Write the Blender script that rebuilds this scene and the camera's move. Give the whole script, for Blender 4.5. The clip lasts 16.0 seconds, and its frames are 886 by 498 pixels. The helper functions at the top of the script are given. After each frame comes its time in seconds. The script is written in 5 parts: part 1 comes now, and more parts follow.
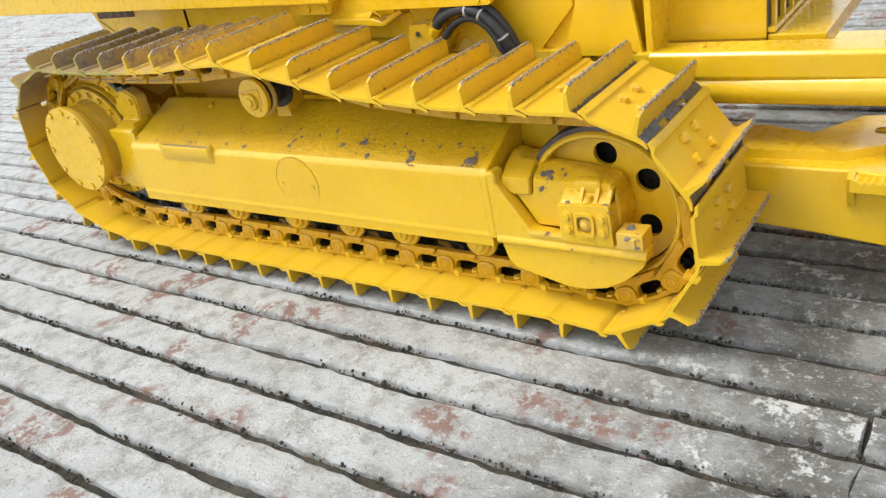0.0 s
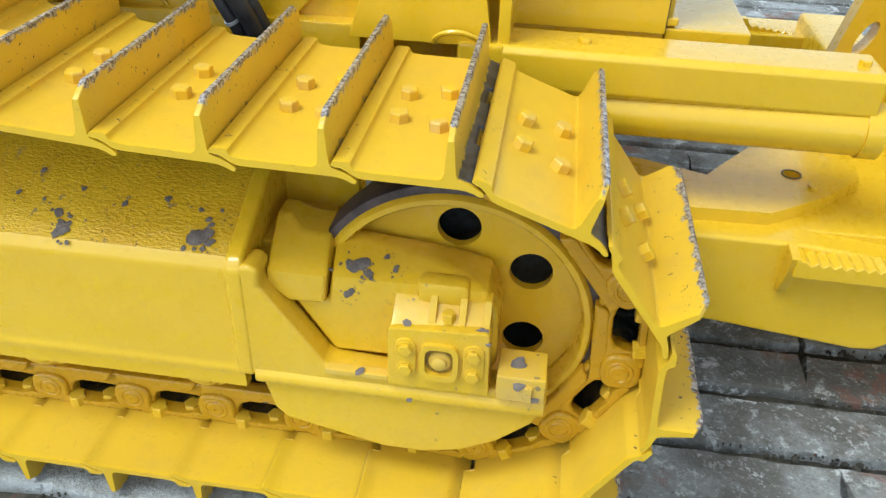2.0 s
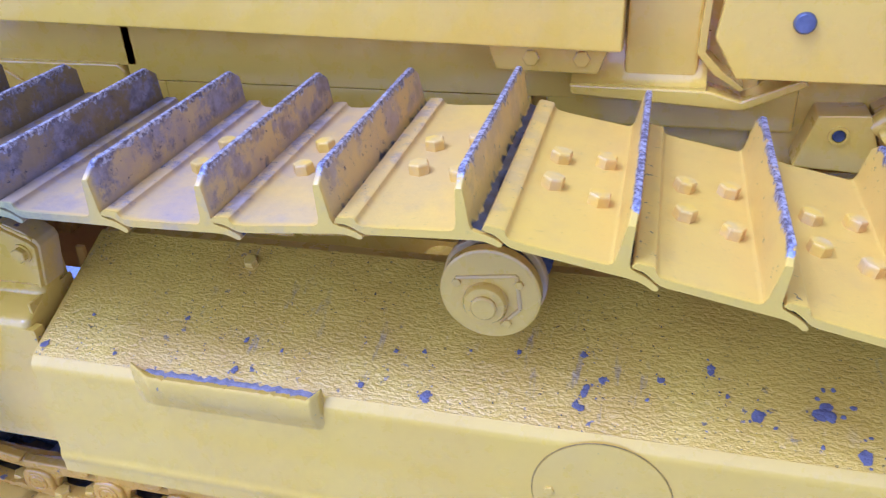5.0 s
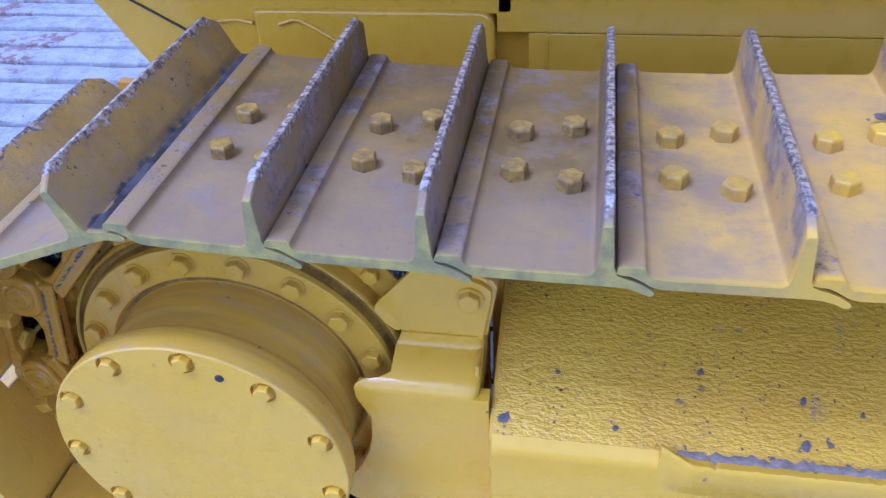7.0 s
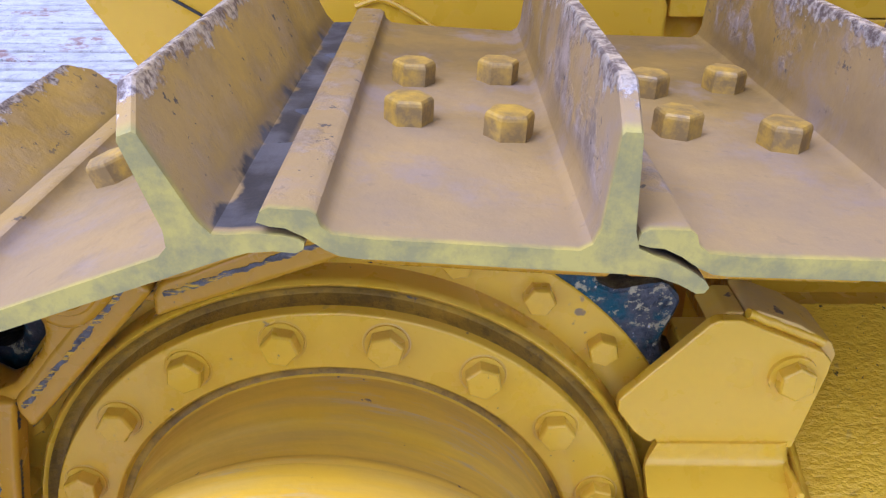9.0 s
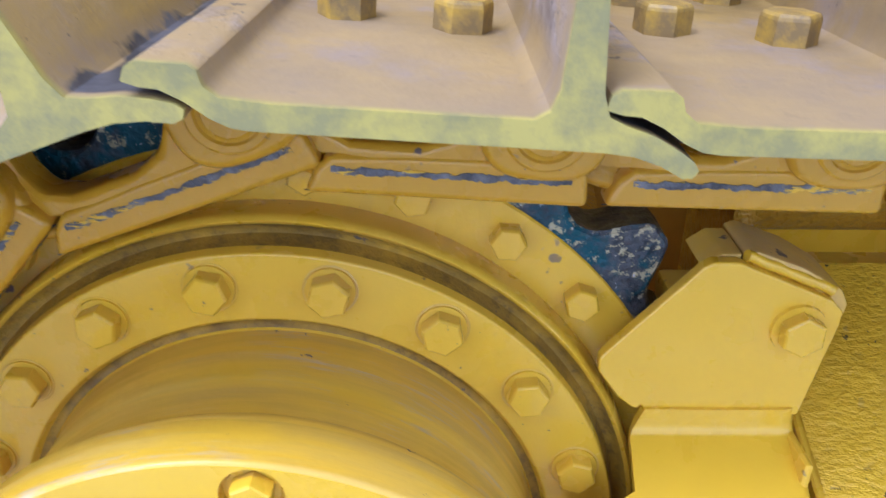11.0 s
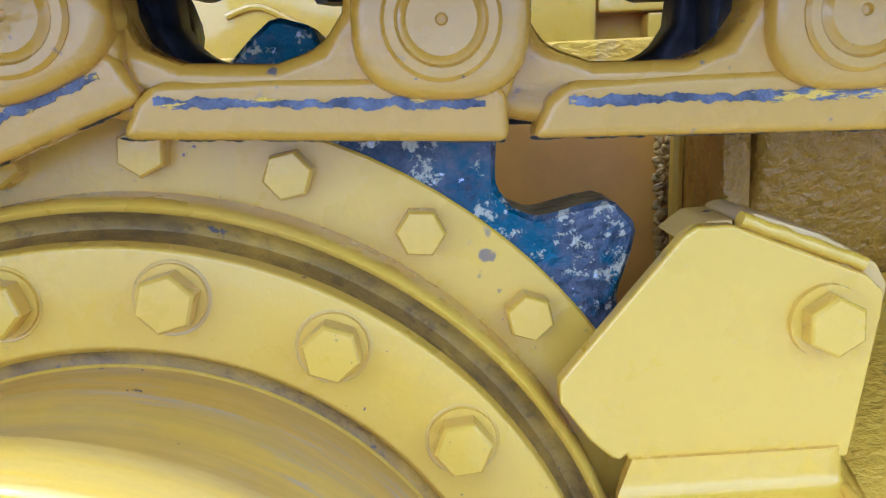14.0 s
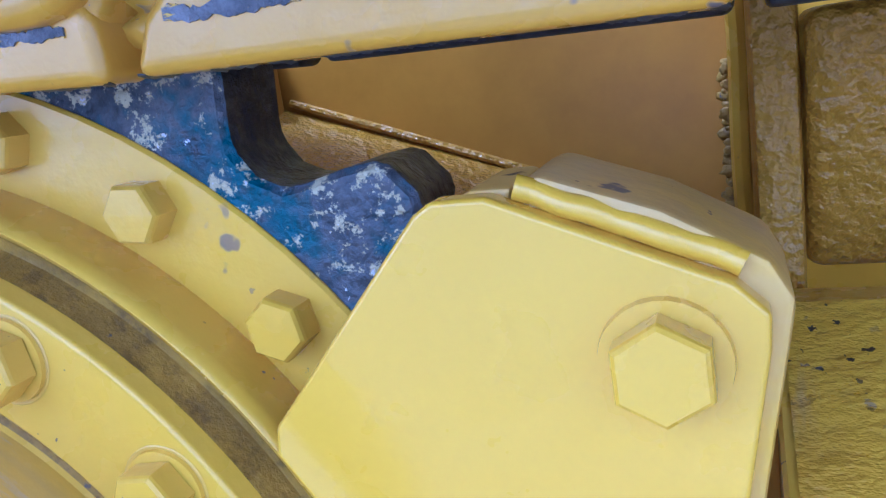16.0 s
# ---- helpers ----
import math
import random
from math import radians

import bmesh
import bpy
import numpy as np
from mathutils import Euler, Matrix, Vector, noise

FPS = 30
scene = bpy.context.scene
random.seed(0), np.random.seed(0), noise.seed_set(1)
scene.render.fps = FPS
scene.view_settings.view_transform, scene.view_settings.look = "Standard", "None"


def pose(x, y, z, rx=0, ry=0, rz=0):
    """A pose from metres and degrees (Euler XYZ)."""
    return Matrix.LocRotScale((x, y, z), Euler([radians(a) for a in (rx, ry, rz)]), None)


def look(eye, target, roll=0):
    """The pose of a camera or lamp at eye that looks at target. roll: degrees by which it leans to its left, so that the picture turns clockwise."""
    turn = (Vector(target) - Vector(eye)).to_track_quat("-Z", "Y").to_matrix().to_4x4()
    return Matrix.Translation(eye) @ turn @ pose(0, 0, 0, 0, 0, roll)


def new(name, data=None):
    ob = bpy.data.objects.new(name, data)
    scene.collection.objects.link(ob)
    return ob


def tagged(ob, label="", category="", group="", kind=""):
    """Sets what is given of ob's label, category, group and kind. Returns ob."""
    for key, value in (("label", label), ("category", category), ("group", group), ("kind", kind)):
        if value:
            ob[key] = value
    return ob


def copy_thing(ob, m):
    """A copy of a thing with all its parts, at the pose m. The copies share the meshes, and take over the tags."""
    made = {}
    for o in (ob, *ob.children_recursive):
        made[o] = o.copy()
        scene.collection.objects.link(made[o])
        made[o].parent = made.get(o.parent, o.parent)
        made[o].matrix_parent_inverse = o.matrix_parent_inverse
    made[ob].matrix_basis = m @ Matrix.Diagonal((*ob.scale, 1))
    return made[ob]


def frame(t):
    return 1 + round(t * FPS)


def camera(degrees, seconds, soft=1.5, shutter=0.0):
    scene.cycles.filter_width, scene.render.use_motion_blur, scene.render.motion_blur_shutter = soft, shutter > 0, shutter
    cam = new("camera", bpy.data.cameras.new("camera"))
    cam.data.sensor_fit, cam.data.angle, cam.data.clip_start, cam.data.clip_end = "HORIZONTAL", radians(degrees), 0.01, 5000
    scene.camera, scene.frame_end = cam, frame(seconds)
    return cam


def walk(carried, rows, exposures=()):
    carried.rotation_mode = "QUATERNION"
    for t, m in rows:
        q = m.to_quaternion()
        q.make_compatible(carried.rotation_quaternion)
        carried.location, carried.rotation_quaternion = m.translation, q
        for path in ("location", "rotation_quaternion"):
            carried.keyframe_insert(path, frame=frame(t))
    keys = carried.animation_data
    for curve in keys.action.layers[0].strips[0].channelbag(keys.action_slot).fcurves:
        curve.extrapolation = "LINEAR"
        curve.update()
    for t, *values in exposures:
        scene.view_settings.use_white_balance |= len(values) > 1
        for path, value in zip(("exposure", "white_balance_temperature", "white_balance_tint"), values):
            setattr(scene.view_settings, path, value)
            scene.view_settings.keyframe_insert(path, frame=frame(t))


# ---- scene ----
cam = camera(58.0, 16.0, 1.3, 0.12)
PATH = [
    (0, (3.893, -2.073, 1.684), (2.759, -0.694, 0.782), -11.9),
    (0.5, (3.712, -1.85, 1.624), (2.677, -0.436, 0.661), -10.7),
    (1, (3.459, -1.524, 1.58), (2.624, -0.028, 0.548), -7.5),
    (1.5, (3.077, -1.216, 1.507), (2.734, 0.39, 0.366), -0.1),
    (2, (2.893, -1.031, 1.466), (2.685, 0.611, 0.344), 2.0),
    (2.5, (2.679, -0.87, 1.434), (2.563, 0.789, 0.322), 3.0),
    (3, (2.465, -0.85, 1.487), (2.406, 0.826, 0.398), 3.9),
    (3.5, (2.212, -0.961, 1.533), (2.164, 0.741, 0.484), 2.8),
    (4, (1.963, -1.061, 1.566), (1.789, 0.659, 0.56), 1.0),
    (4.5, (1.698, -1.01, 1.565), (1.324, 0.675, 0.554), -2.1),
    (5, (1.425, -0.929, 1.581), (0.946, 0.735, 0.58), -3.0),
    (5.2, (1.327, -0.931, 1.571), (0.873, 0.749, 0.585), -2.5),
    (7.3, (0.211, -0.612, 1.564), (-0.061, 0.938, 0.329), -3.6),
    (7.5, (0.117, -0.579, 1.537), (-0.093, 0.976, 0.297), -2.9),
    (8, (-0.111, -0.459, 1.395), (-0.145, 1.156, 0.216), -0.6),
    (8.5, (-0.107, -0.376, 1.256), (-0.052, 1.374, 0.289), 1.0),
    (8.7, (-0.101, -0.367, 1.234), (-0.082, 1.4, 0.296), 0.6),
    (10.8, (-0.091, -0.307, 1.168), (-0.128, 1.466, 0.243), -0.1),
    (11, (-0.065, -0.305, 1.123), (-0.059, 1.478, 0.218), 0.4),
    (11.5, (-0.012, -0.254, 1.024), (0.077, 1.596, 0.269), 1.1),
    (12, (-0.006, -0.178, 0.948), (0.084, 1.736, 0.375), -1.0),
    (12.5, (-0.008, -0.2, 0.939), (0.092, 1.745, 0.483), -1.8),
    (13, (-0.009, -0.206, 0.936), (0.054, 1.747, 0.511), -2.4),
    (13.5, (-0.008, -0.205, 0.938), (0.018, 1.749, 0.51), -2.7),
    (14, (-0.01, -0.207, 0.935), (0.028, 1.75, 0.525), -2.9),
    (14.5, (-0.008, -0.221, 0.957), (0.003, 1.72, 0.477), -2.5),
    (15, (0.131, -0.143, 0.907), (-0.035, 1.795, 0.443), -3.6),
    (15.5, (0.217, -0.05, 0.904), (-0.329, 1.817, 0.438), -6.9),
    (16, (0.23, -0.035, 0.895), (-0.467, 1.787, 0.455), -7.9),
]
walk(cam, [(t, look(eye, target, roll)) for t, eye, target, roll in PATH], [(0, 0.55, 6900, 6), (1.0, 0.6, 7000, -2), (2.0, 0.42, 5980, -2), (2.5, 0.35, 5200, 4), (3.0, 0.3, 4560, 20), (3.5, 0.28, 4180, 34), (4.2, 0.3, 4050, 42), (5.0, 0.45, 3850, 44), (7.4, 0.22, 4450, 34), (8.0, 0.30, 4800, 34), (8.7, 0.6, 5150, 32), (11.0, 0.85, 5050, 22), (12.2, 1.2, 4500, 18), (13.5, 1.27, 4080, 22), (15, 1.2, 4200, 26), (16, 1.3, 3900, 28)])

# ---- light ----
world = bpy.data.worlds.new("world")
scene.world = world
world.use_nodes = True
wn = world.node_tree.nodes
sky = wn.new("ShaderNodeTexSky")
sky.sky_type, sky.sun_disc = "NISHITA", False
sky.sun_elevation, sky.sun_rotation = radians(57), radians(226)
sky.dust_density, sky.air_density = 1.5, 1.0
haze = wn.new("ShaderNodeHueSaturation")
haze.inputs["Saturation"].default_value = 0.35
world.node_tree.links.new(sky.outputs[0], haze.inputs["Color"])
world.node_tree.links.new(haze.outputs[0], wn["Background"].inputs[0])
wn["Background"].inputs[1].default_value = 0.21
sun = new("sun", bpy.data.lights.new("sun", "SUN"))
sun.data.energy, sun.data.angle, sun.data.color = 1.5, radians(22), (1.0, 0.97, 0.92)
sun.matrix_world = look((-0.9, -1.7, 5), (1.2, 0, 0))


# ---- materials ----
class Nodes:
    """Short hand for the nodes of one material."""

    def __init__(self, name):
        self.mat = bpy.data.materials.new(name)
        self.mat.use_nodes = True
        self.tree = self.mat.node_tree
        self.bsdf = self.tree.nodes["Principled BSDF"]
        self.spot = None

    def add(self, kind, **values):
        n = self.tree.nodes.new("ShaderNode" + kind)
        for key, v in values.items():
            if key in n.inputs:
                n.inputs[key].default_value = v
        return n

    def link(self, a, b):
        self.tree.links.new(a, b)

    def place(self, own=False):
        if own:
            return self.add("TexCoord").outputs["Object"]
        if self.spot is None:
            self.spot = self.add("NewGeometry").outputs["Position"]
        return self.spot

    def noise(self, scale, detail=4.0, rough=0.55, own=False, stretch=None):
        n = self.add("TexNoise", Scale=scale, Detail=detail, Roughness=rough)
        at = self.place(own)
        if stretch:
            m = self.add("Mapping")
            m.inputs["Scale"].default_value = stretch
            self.link(at, m.inputs["Vector"])
            at = m.outputs[0]
        self.link(at, n.inputs["Vector"])
        return n.outputs["Fac"]

    def ramp(self, value, lo, hi, a=0.0, b=1.0):
        n = self.add("MapRange")
        n.inputs["From Min"].default_value, n.inputs["From Max"].default_value = lo, hi
        n.inputs["To Min"].default_value, n.inputs["To Max"].default_value = a, b
        self.link(value, n.inputs["Value"])
        return n.outputs[0]

    def math(self, op, a, b):
        n = self.add("Math")
        n.operation = op
        for s, v in zip(n.inputs, (a, b)):
            if isinstance(v, (int, float)):
                s.default_value = v
            else:
                self.link(v, s)
        return n.outputs[0]

    def mix(self, fac, a, b):
        n = self.add("Mix")
        n.data_type = "RGBA"
        ins = [s for s in n.inputs if s.type == "RGBA"]
        for s, v in ((n.inputs[0], fac), (ins[0], a), (ins[1], b)):
            if isinstance(v, tuple):
                s.default_value = (*v, 1)
            elif isinstance(v, (int, float)):
                s.default_value = v
            else:
                self.link(v, s)
        return [o for o in n.outputs if o.type == "RGBA"][0]

    def mixv(self, fac, a, b):
        n = self.add("Mix")
        for s, v in ((n.inputs[0], fac), (n.inputs[2], a), (n.inputs[3], b)):
            if isinstance(v, (int, float)):
                s.default_value = v
            else:
                self.link(v, s)
        return n.outputs[0]

    def axis(self, n, own=False):
        s = self.add("SeparateXYZ")
        self.link(self.place(own), s.inputs[0])
        return s.outputs[n]

    def bump(self, *layers):
        last = None
        for value, strength, distance in layers:
            b = self.add("Bump", Strength=strength, Distance=distance)
            self.link(value, b.inputs["Height"])
            if last:
                self.link(last, b.inputs["Normal"])
            last = b.outputs[0]
        self.link(last, self.bsdf.inputs["Normal"])
        self.link(last, self.bsdf.inputs["Coat Normal"])

    def done(self, colour, rough, metal=0.0):
        for key, v in (("Base Color", colour), ("Roughness", rough), ("Metallic", metal)):
            if isinstance(v, tuple):
                self.bsdf.inputs[key].default_value = (*v, 1)
            elif isinstance(v, (int, float)):
                self.bsdf.inputs[key].default_value = v
            else:
                self.link(v, self.bsdf.inputs[key])
        return self.mat


YELLOW, DEEP = (0.72, 0.455, 0.016), (0.62, 0.36, 0.011)
DUST, MUD, STEEL = (0.42, 0.33, 0.24), (0.15, 0.118, 0.095), (0.46, 0.45, 0.46)


def paint(name, rough=0.34, peel=0.12, dust=0.0, chips=0.0, base=None, coat=0.35, relief=0.002):
    """Yellow machine paint: faint mottling, a film of dust, mud flecks and the ripple of a brushed coat."""
    n = Nodes(name)
    tone = n.ramp(n.noise(3.0, 5), 0.35, 0.7)
    base = base or YELLOW
    col = n.mix(tone, base, tuple(a + (b - a) * 0.45 for a, b in zip(base, DEEP)))
    r = n.ramp(n.noise(26, 4), 0.3, 0.7, rough - 0.06, rough + 0.10)
    if dust:
        film = n.math("MULTIPLY", n.ramp(n.noise(5.0, 6, 0.65), 0.38, 0.70), dust)
        col = n.mix(film, col, DUST)
        r = n.mixv(film, r, 0.75)
    if chips:
        f = n.math("MULTIPLY", n.ramp(n.noise(34, 3, 0.6), 0.70 - 0.06 * chips, 0.73 - 0.06 * chips), n.ramp(n.noise(4, 3), 0.42, 0.58))
        f = n.math("MAXIMUM", f, n.math("MULTIPLY", n.ramp(n.noise(130, 3, 0.6), 0.715, 0.73), n.ramp(n.noise(7, 3), 0.40, 0.55)))
        col = n.mix(f, col, MUD)
        r = n.mixv(f, r, 0.85)
        streak = n.math("MULTIPLY", n.ramp(n.noise(13, 5, 0.7, False, (1.6, 1.6, 0.35)), 0.60, 0.72, 0, 0.35), n.ramp(n.noise(2.6, 3), 0.45, 0.6))
        col = n.mix(streak, col, (0.40, 0.27, 0.10))
    n.bump((n.noise(90, 3), peel, relief), (n.noise(420, 2), 0.05, 0.0006))
    n.bsdf.inputs["Specular IOR Level"].default_value = 0.35
    n.bsdf.inputs["Coat Weight"].default_value, n.bsdf.inputs["Coat Roughness"].default_value, n.bsdf.inputs["Coat IOR"].default_value = coat, 0.06, 1.5
    return n.done(col, r)


def rough_paint():
    """Yellow paint over a sandy, pitted top plate with mud spatter."""
    n = Nodes("pitted_yellow_paint")
    ridges = n.noise(120, 3, 0.55, False, (0.85, 1.35, 1.35))
    grain = n.noise(210, 3, 0.6, False, (0.8, 1.5, 1.5))
    col = n.mix(n.ramp(n.noise(7, 5), 0.3, 0.7), YELLOW, DEEP)
    col = n.mix(n.ramp(ridges, 0.32, 0.44, 0.35, 0.0), col, (0.40, 0.23, 0.02))
    pits = n.math("MULTIPLY", n.ramp(n.noise(120, 3, 0.6), 0.655, 0.675), n.ramp(n.noise(6, 3), 0.36, 0.56))
    col = n.mix(pits, col, (0.045, 0.03, 0.02))
    f = n.math("MULTIPLY", n.ramp(n.noise(48, 4, 0.6), 0.655, 0.675), n.ramp(n.noise(5, 3), 0.42, 0.6))
    col = n.mix(f, col, MUD)
    smear = n.math("MULTIPLY", n.ramp(n.noise(16, 5, 0.7, False, (2.2, 0.5, 0.5)), 0.60, 0.70, 0, 0.55), n.ramp(n.noise(3.3, 3), 0.46, 0.6))
    col = n.mix(smear, col, (0.24, 0.19, 0.15))
    n.bump((ridges, 0.36, 0.010), (grain, 0.3, 0.003))
    n.bsdf.inputs["Coat Weight"].default_value, n.bsdf.inputs["Coat Roughness"].default_value = 0.18, 0.16
    return n.done(col, n.mixv(n.math("MAXIMUM", f, smear), n.ramp(grain, 0.3, 0.7, 0.26, 0.42), 0.85))


def shoe_paint():
    """Track shoe: yellow paint, bare steel along the top of the grouser, dried mud towards the rear of the top run;
    shade mixed in on the far half and underside.
    """
    n = Nodes("worn_shoe_paint")
    col = n.mix(n.ramp(n.noise(4, 5), 0.35, 0.7), YELLOW, tuple(a + (b - a) * 0.4 for a, b in zip(YELLOW, DEEP)))
    x, z = n.axis(0), n.axis(2)
    up, along, deep = n.axis(2, True), n.axis(0, True), n.axis(1, True)
    rear = n.math("MULTIPLY", n.ramp(x, 0.45, 1.25, 1, 0), n.ramp(z, 0.8, 0.97))
    brown = n.math("MULTIPLY", n.ramp(x, 0.40, 0.62, 1, 0), n.ramp(z, 0.6, 0.9))
    film = n.math("MULTIPLY", n.ramp(n.noise(6, 6, 0.65), 0.20, 0.60), n.math("ADD", n.math("MULTIPLY", rear, 0.78), 0.10))
    film = n.math("MULTIPLY", film, n.ramp(deep, 0.002, 0.012, 0.25, 1.0))
    film = n.math("MAXIMUM", film, n.math("MULTIPLY", brown, n.ramp(n.noise(9, 6, 0.7), 0.25, 0.65, 0.97, 0.78)))
    # Brown dust goes darker towards the machine: hull shade mixed into its colour.
    col = n.mix(film, col, n.mix(brown, (0.315, 0.240, 0.190), n.mix(n.ramp(n.math("ADD", deep, n.ramp(n.noise(6, 6, 0.65), 0.3, 0.7, -0.16, 0.16)), 0.06, 0.36), (0.205, 0.156, 0.110), (0.095, 0.064, 0.030))))
    stain = n.math("MULTIPLY", n.ramp(n.noise(16, 5, 0.7), 0.52, 0.66), n.math("ADD", n.math("MULTIPLY", rear, 0.35), 0.05))
    col = n.mix(stain, col, (0.23, 0.195, 0.21))
    # caked mud on the grouser and the raised lip of the muddy shoes
    wall = n.math("MULTIPLY", n.math("MAXIMUM", n.ramp(up, 0.072, 0.085), n.ramp(along, 0.034, 0.028, 0, 1)), n.ramp(deep, 0.004, 0.02))
    caked = n.math("MULTIPLY", n.math("MULTIPLY", wall, n.math("ADD", n.math("MULTIPLY", n.ramp(x, 0.7, 1.35, 1, 0), n.ramp(z, 0.7, 0.95)), 0.06)), n.ramp(n.noise(11, 6, 0.72), 0.485, 0.565))
    fresh = n.ramp(x, -0.14, -0.24)
    caked = n.math("MULTIPLY", caked, n.math("SUBTRACT", 1.0, n.math("MULTIPLY", fresh, 0.75)))
    col = n.mix(n.math("MULTIPLY", n.math("MULTIPLY", fresh, n.ramp(up, 0.066, 0.076)), n.ramp(n.noise(9, 5, 0.7), 0.36, 0.62, 0.9, 0.3)), col, (0.44, 0.285, 0.045))
    col = n.mix(n.math("MULTIPLY", caked, 0.72), col, n.mix(n.ramp(n.noise(38, 5, 0.7), 0.4, 0.6), (0.12, 0.098, 0.092), (0.29, 0.245, 0.235)))
    specks = n.math("MULTIPLY", n.ramp(n.noise(75, 4, 0.7), 0.64, 0.66), n.math("ADD", n.math("MULTIPLY", wall, 0.8), 0.15))
    col = n.mix(specks, col, (0.06, 0.05, 0.05))
    rim = n.math("MULTIPLY", brown, n.ramp(deep, 0.0015, 0.006, 1, 0))
    col = n.mix(n.math("MULTIPLY", rim, 0.9), col, n.mix(n.ramp(n.noise(40, 5, 0.7), 0.4, 0.62), (0.40, 0.34, 0.07), (0.23, 0.215, 0.075)))
    edge = n.math("ADD", n.ramp(up, 0.116, 0.144), n.ramp(n.noise(42, 5, 0.7), 0.3, 0.75, -0.55, 0.35))
    bare = n.ramp(edge, 0.45, 0.6)
    grit = n.ramp(n.noise(120, 4, 0.7), 0.42, 0.6)
    col = n.mix(bare, col, n.mix(grit, (0.16, 0.13, 0.13), (0.62, 0.61, 0.64)))
    # Underside between the links painted near-black, so the chain windows read as shade.
    shaded = n.math("MULTIPLY", n.ramp(up, 0.052, 0.0455), n.math("MULTIPLY", n.ramp(deep, 0.196, 0.206), n.ramp(deep, 0.335, 0.320)))
    col = n.mix(n.math("MULTIPLY", shaded, n.ramp(n.noise(30, 4, 0.7), 0.3, 0.6, 0.75, 1.0)), col, (0.028, 0.026, 0.024))
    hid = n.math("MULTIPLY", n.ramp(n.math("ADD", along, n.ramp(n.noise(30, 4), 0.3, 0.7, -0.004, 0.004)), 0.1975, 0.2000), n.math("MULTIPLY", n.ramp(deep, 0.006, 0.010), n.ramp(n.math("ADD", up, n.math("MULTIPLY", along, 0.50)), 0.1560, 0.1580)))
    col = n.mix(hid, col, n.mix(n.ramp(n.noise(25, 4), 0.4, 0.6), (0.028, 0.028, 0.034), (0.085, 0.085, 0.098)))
    r = n.mixv(bare, n.mixv(n.math("MAXIMUM", film, caked), 0.32, 0.72), n.ramp(grit, 0, 1, 0.6, 0.3))
    n.bump((n.noise(80, 4), 0.15, 0.002), (n.math("MULTIPLY", n.noise(55, 5, 0.7), n.math("MAXIMUM", caked, bare)), 0.35, 0.006), (grit, 0.15, 0.001))
    return n.done(col, r, n.math("MULTIPLY", bare, 0.65))


def dusty_bolt():
    """Bolt heads on the shoes: yellow paint, browned by dust towards the rear of the track."""
    n = Nodes("dusty_bolt_paint")
    brown = n.math("MULTIPLY", n.ramp(n.axis(0), 0.35, 0.75, 1, 0), n.ramp(n.noise(60, 4, 0.7), 0.35, 0.6, 0.55, 0.95))
    col = n.mix(n.ramp(n.noise(30, 4), 0.4, 0.7, 0.0, 0.4), YELLOW, DUST)
    col = n.mix(brown, col, (0.17, 0.115, 0.045))
    n.bump((n.noise(110, 4), 0.25, 0.003))
    return n.done(col, 0.5)


def metal(name, a, b, rough, scale=40, m=1.0, deep=0.3):
    n = Nodes(name)
    f = n.ramp(n.noise(scale, 5, 0.65), 0.35, 0.65)
    n.bump((n.noise(scale * 3, 4), deep, 0.002))
    return n.done(n.mix(f, a, b), n.ramp(n.noise(scale * 0.5, 4), 0.3, 0.7, rough - 0.1, rough + 0.15), m)


def greased():
    """Bare sprocket teeth: blue-grey steel with greasy blue smears and flecks of yellow paint."""
    n = Nodes("greased_sprocket_steel")
    col = n.mix(n.ramp(n.noise(30, 5, 0.7), 0.4, 0.6), (0.022, 0.032, 0.042), (0.10, 0.108, 0.115))
    col = n.mix(n.ramp(n.noise(22, 4, 0.7), 0.44, 0.56), col, (0.003, 0.072, 0.095))
    col = n.mix(n.ramp(n.noise(70, 5, 0.75), 0.555, 0.60), col, (0.42, 0.38, 0.22))
    col = n.mix(n.ramp(n.noise(140, 4, 0.7), 0.66, 0.69), col, (0.50, 0.51, 0.55))
    # Tooth flanks turned near-black: the shade inside the link windows, over worn steel.
    facing_out = n.add("SeparateXYZ")
    n.link(n.add("NewGeometry").outputs["Normal"], facing_out.inputs[0])
    worn = n.ramp(n.math("ABSOLUTE", facing_out.outputs[1], 0), 0.35, 0.6, 1, 0)
    col = n.mix(worn, col, n.mix(n.ramp(n.noise(45, 5, 0.7), 0.45, 0.62), (0.025, 0.027, 0.035), (0.12, 0.11, 0.08)))
    n.bump((n.noise(160, 4), 0.8, 0.004))
    return n.done(col, n.ramp(n.noise(60, 4), 0.3, 0.7, 0.3, 0.6), 0.25)


def grimy():
    """Yellow paint under an uneven film of brown, oily dirt."""
    n = Nodes("brown_grime")
    film = n.math("ADD", n.ramp(n.noise(14, 6, 0.7), 0.35, 0.65, 0.25, 0.95), n.ramp(n.noise(90, 4, 0.7), 0.5, 0.65, 0.0, 0.35))
    col = n.mix(film, (0.52, 0.31, 0.016), (0.17, 0.098, 0.012))
    col = n.mix(n.ramp(n.noise(60, 5, 0.7), 0.66, 0.69), col, (0.10, 0.08, 0.06))
    n.bump((n.noise(130, 4, 0.65), 0.6, 0.003))
    return n.done(col, n.ramp(n.noise(30, 4), 0.3, 0.7, 0.45, 0.8))


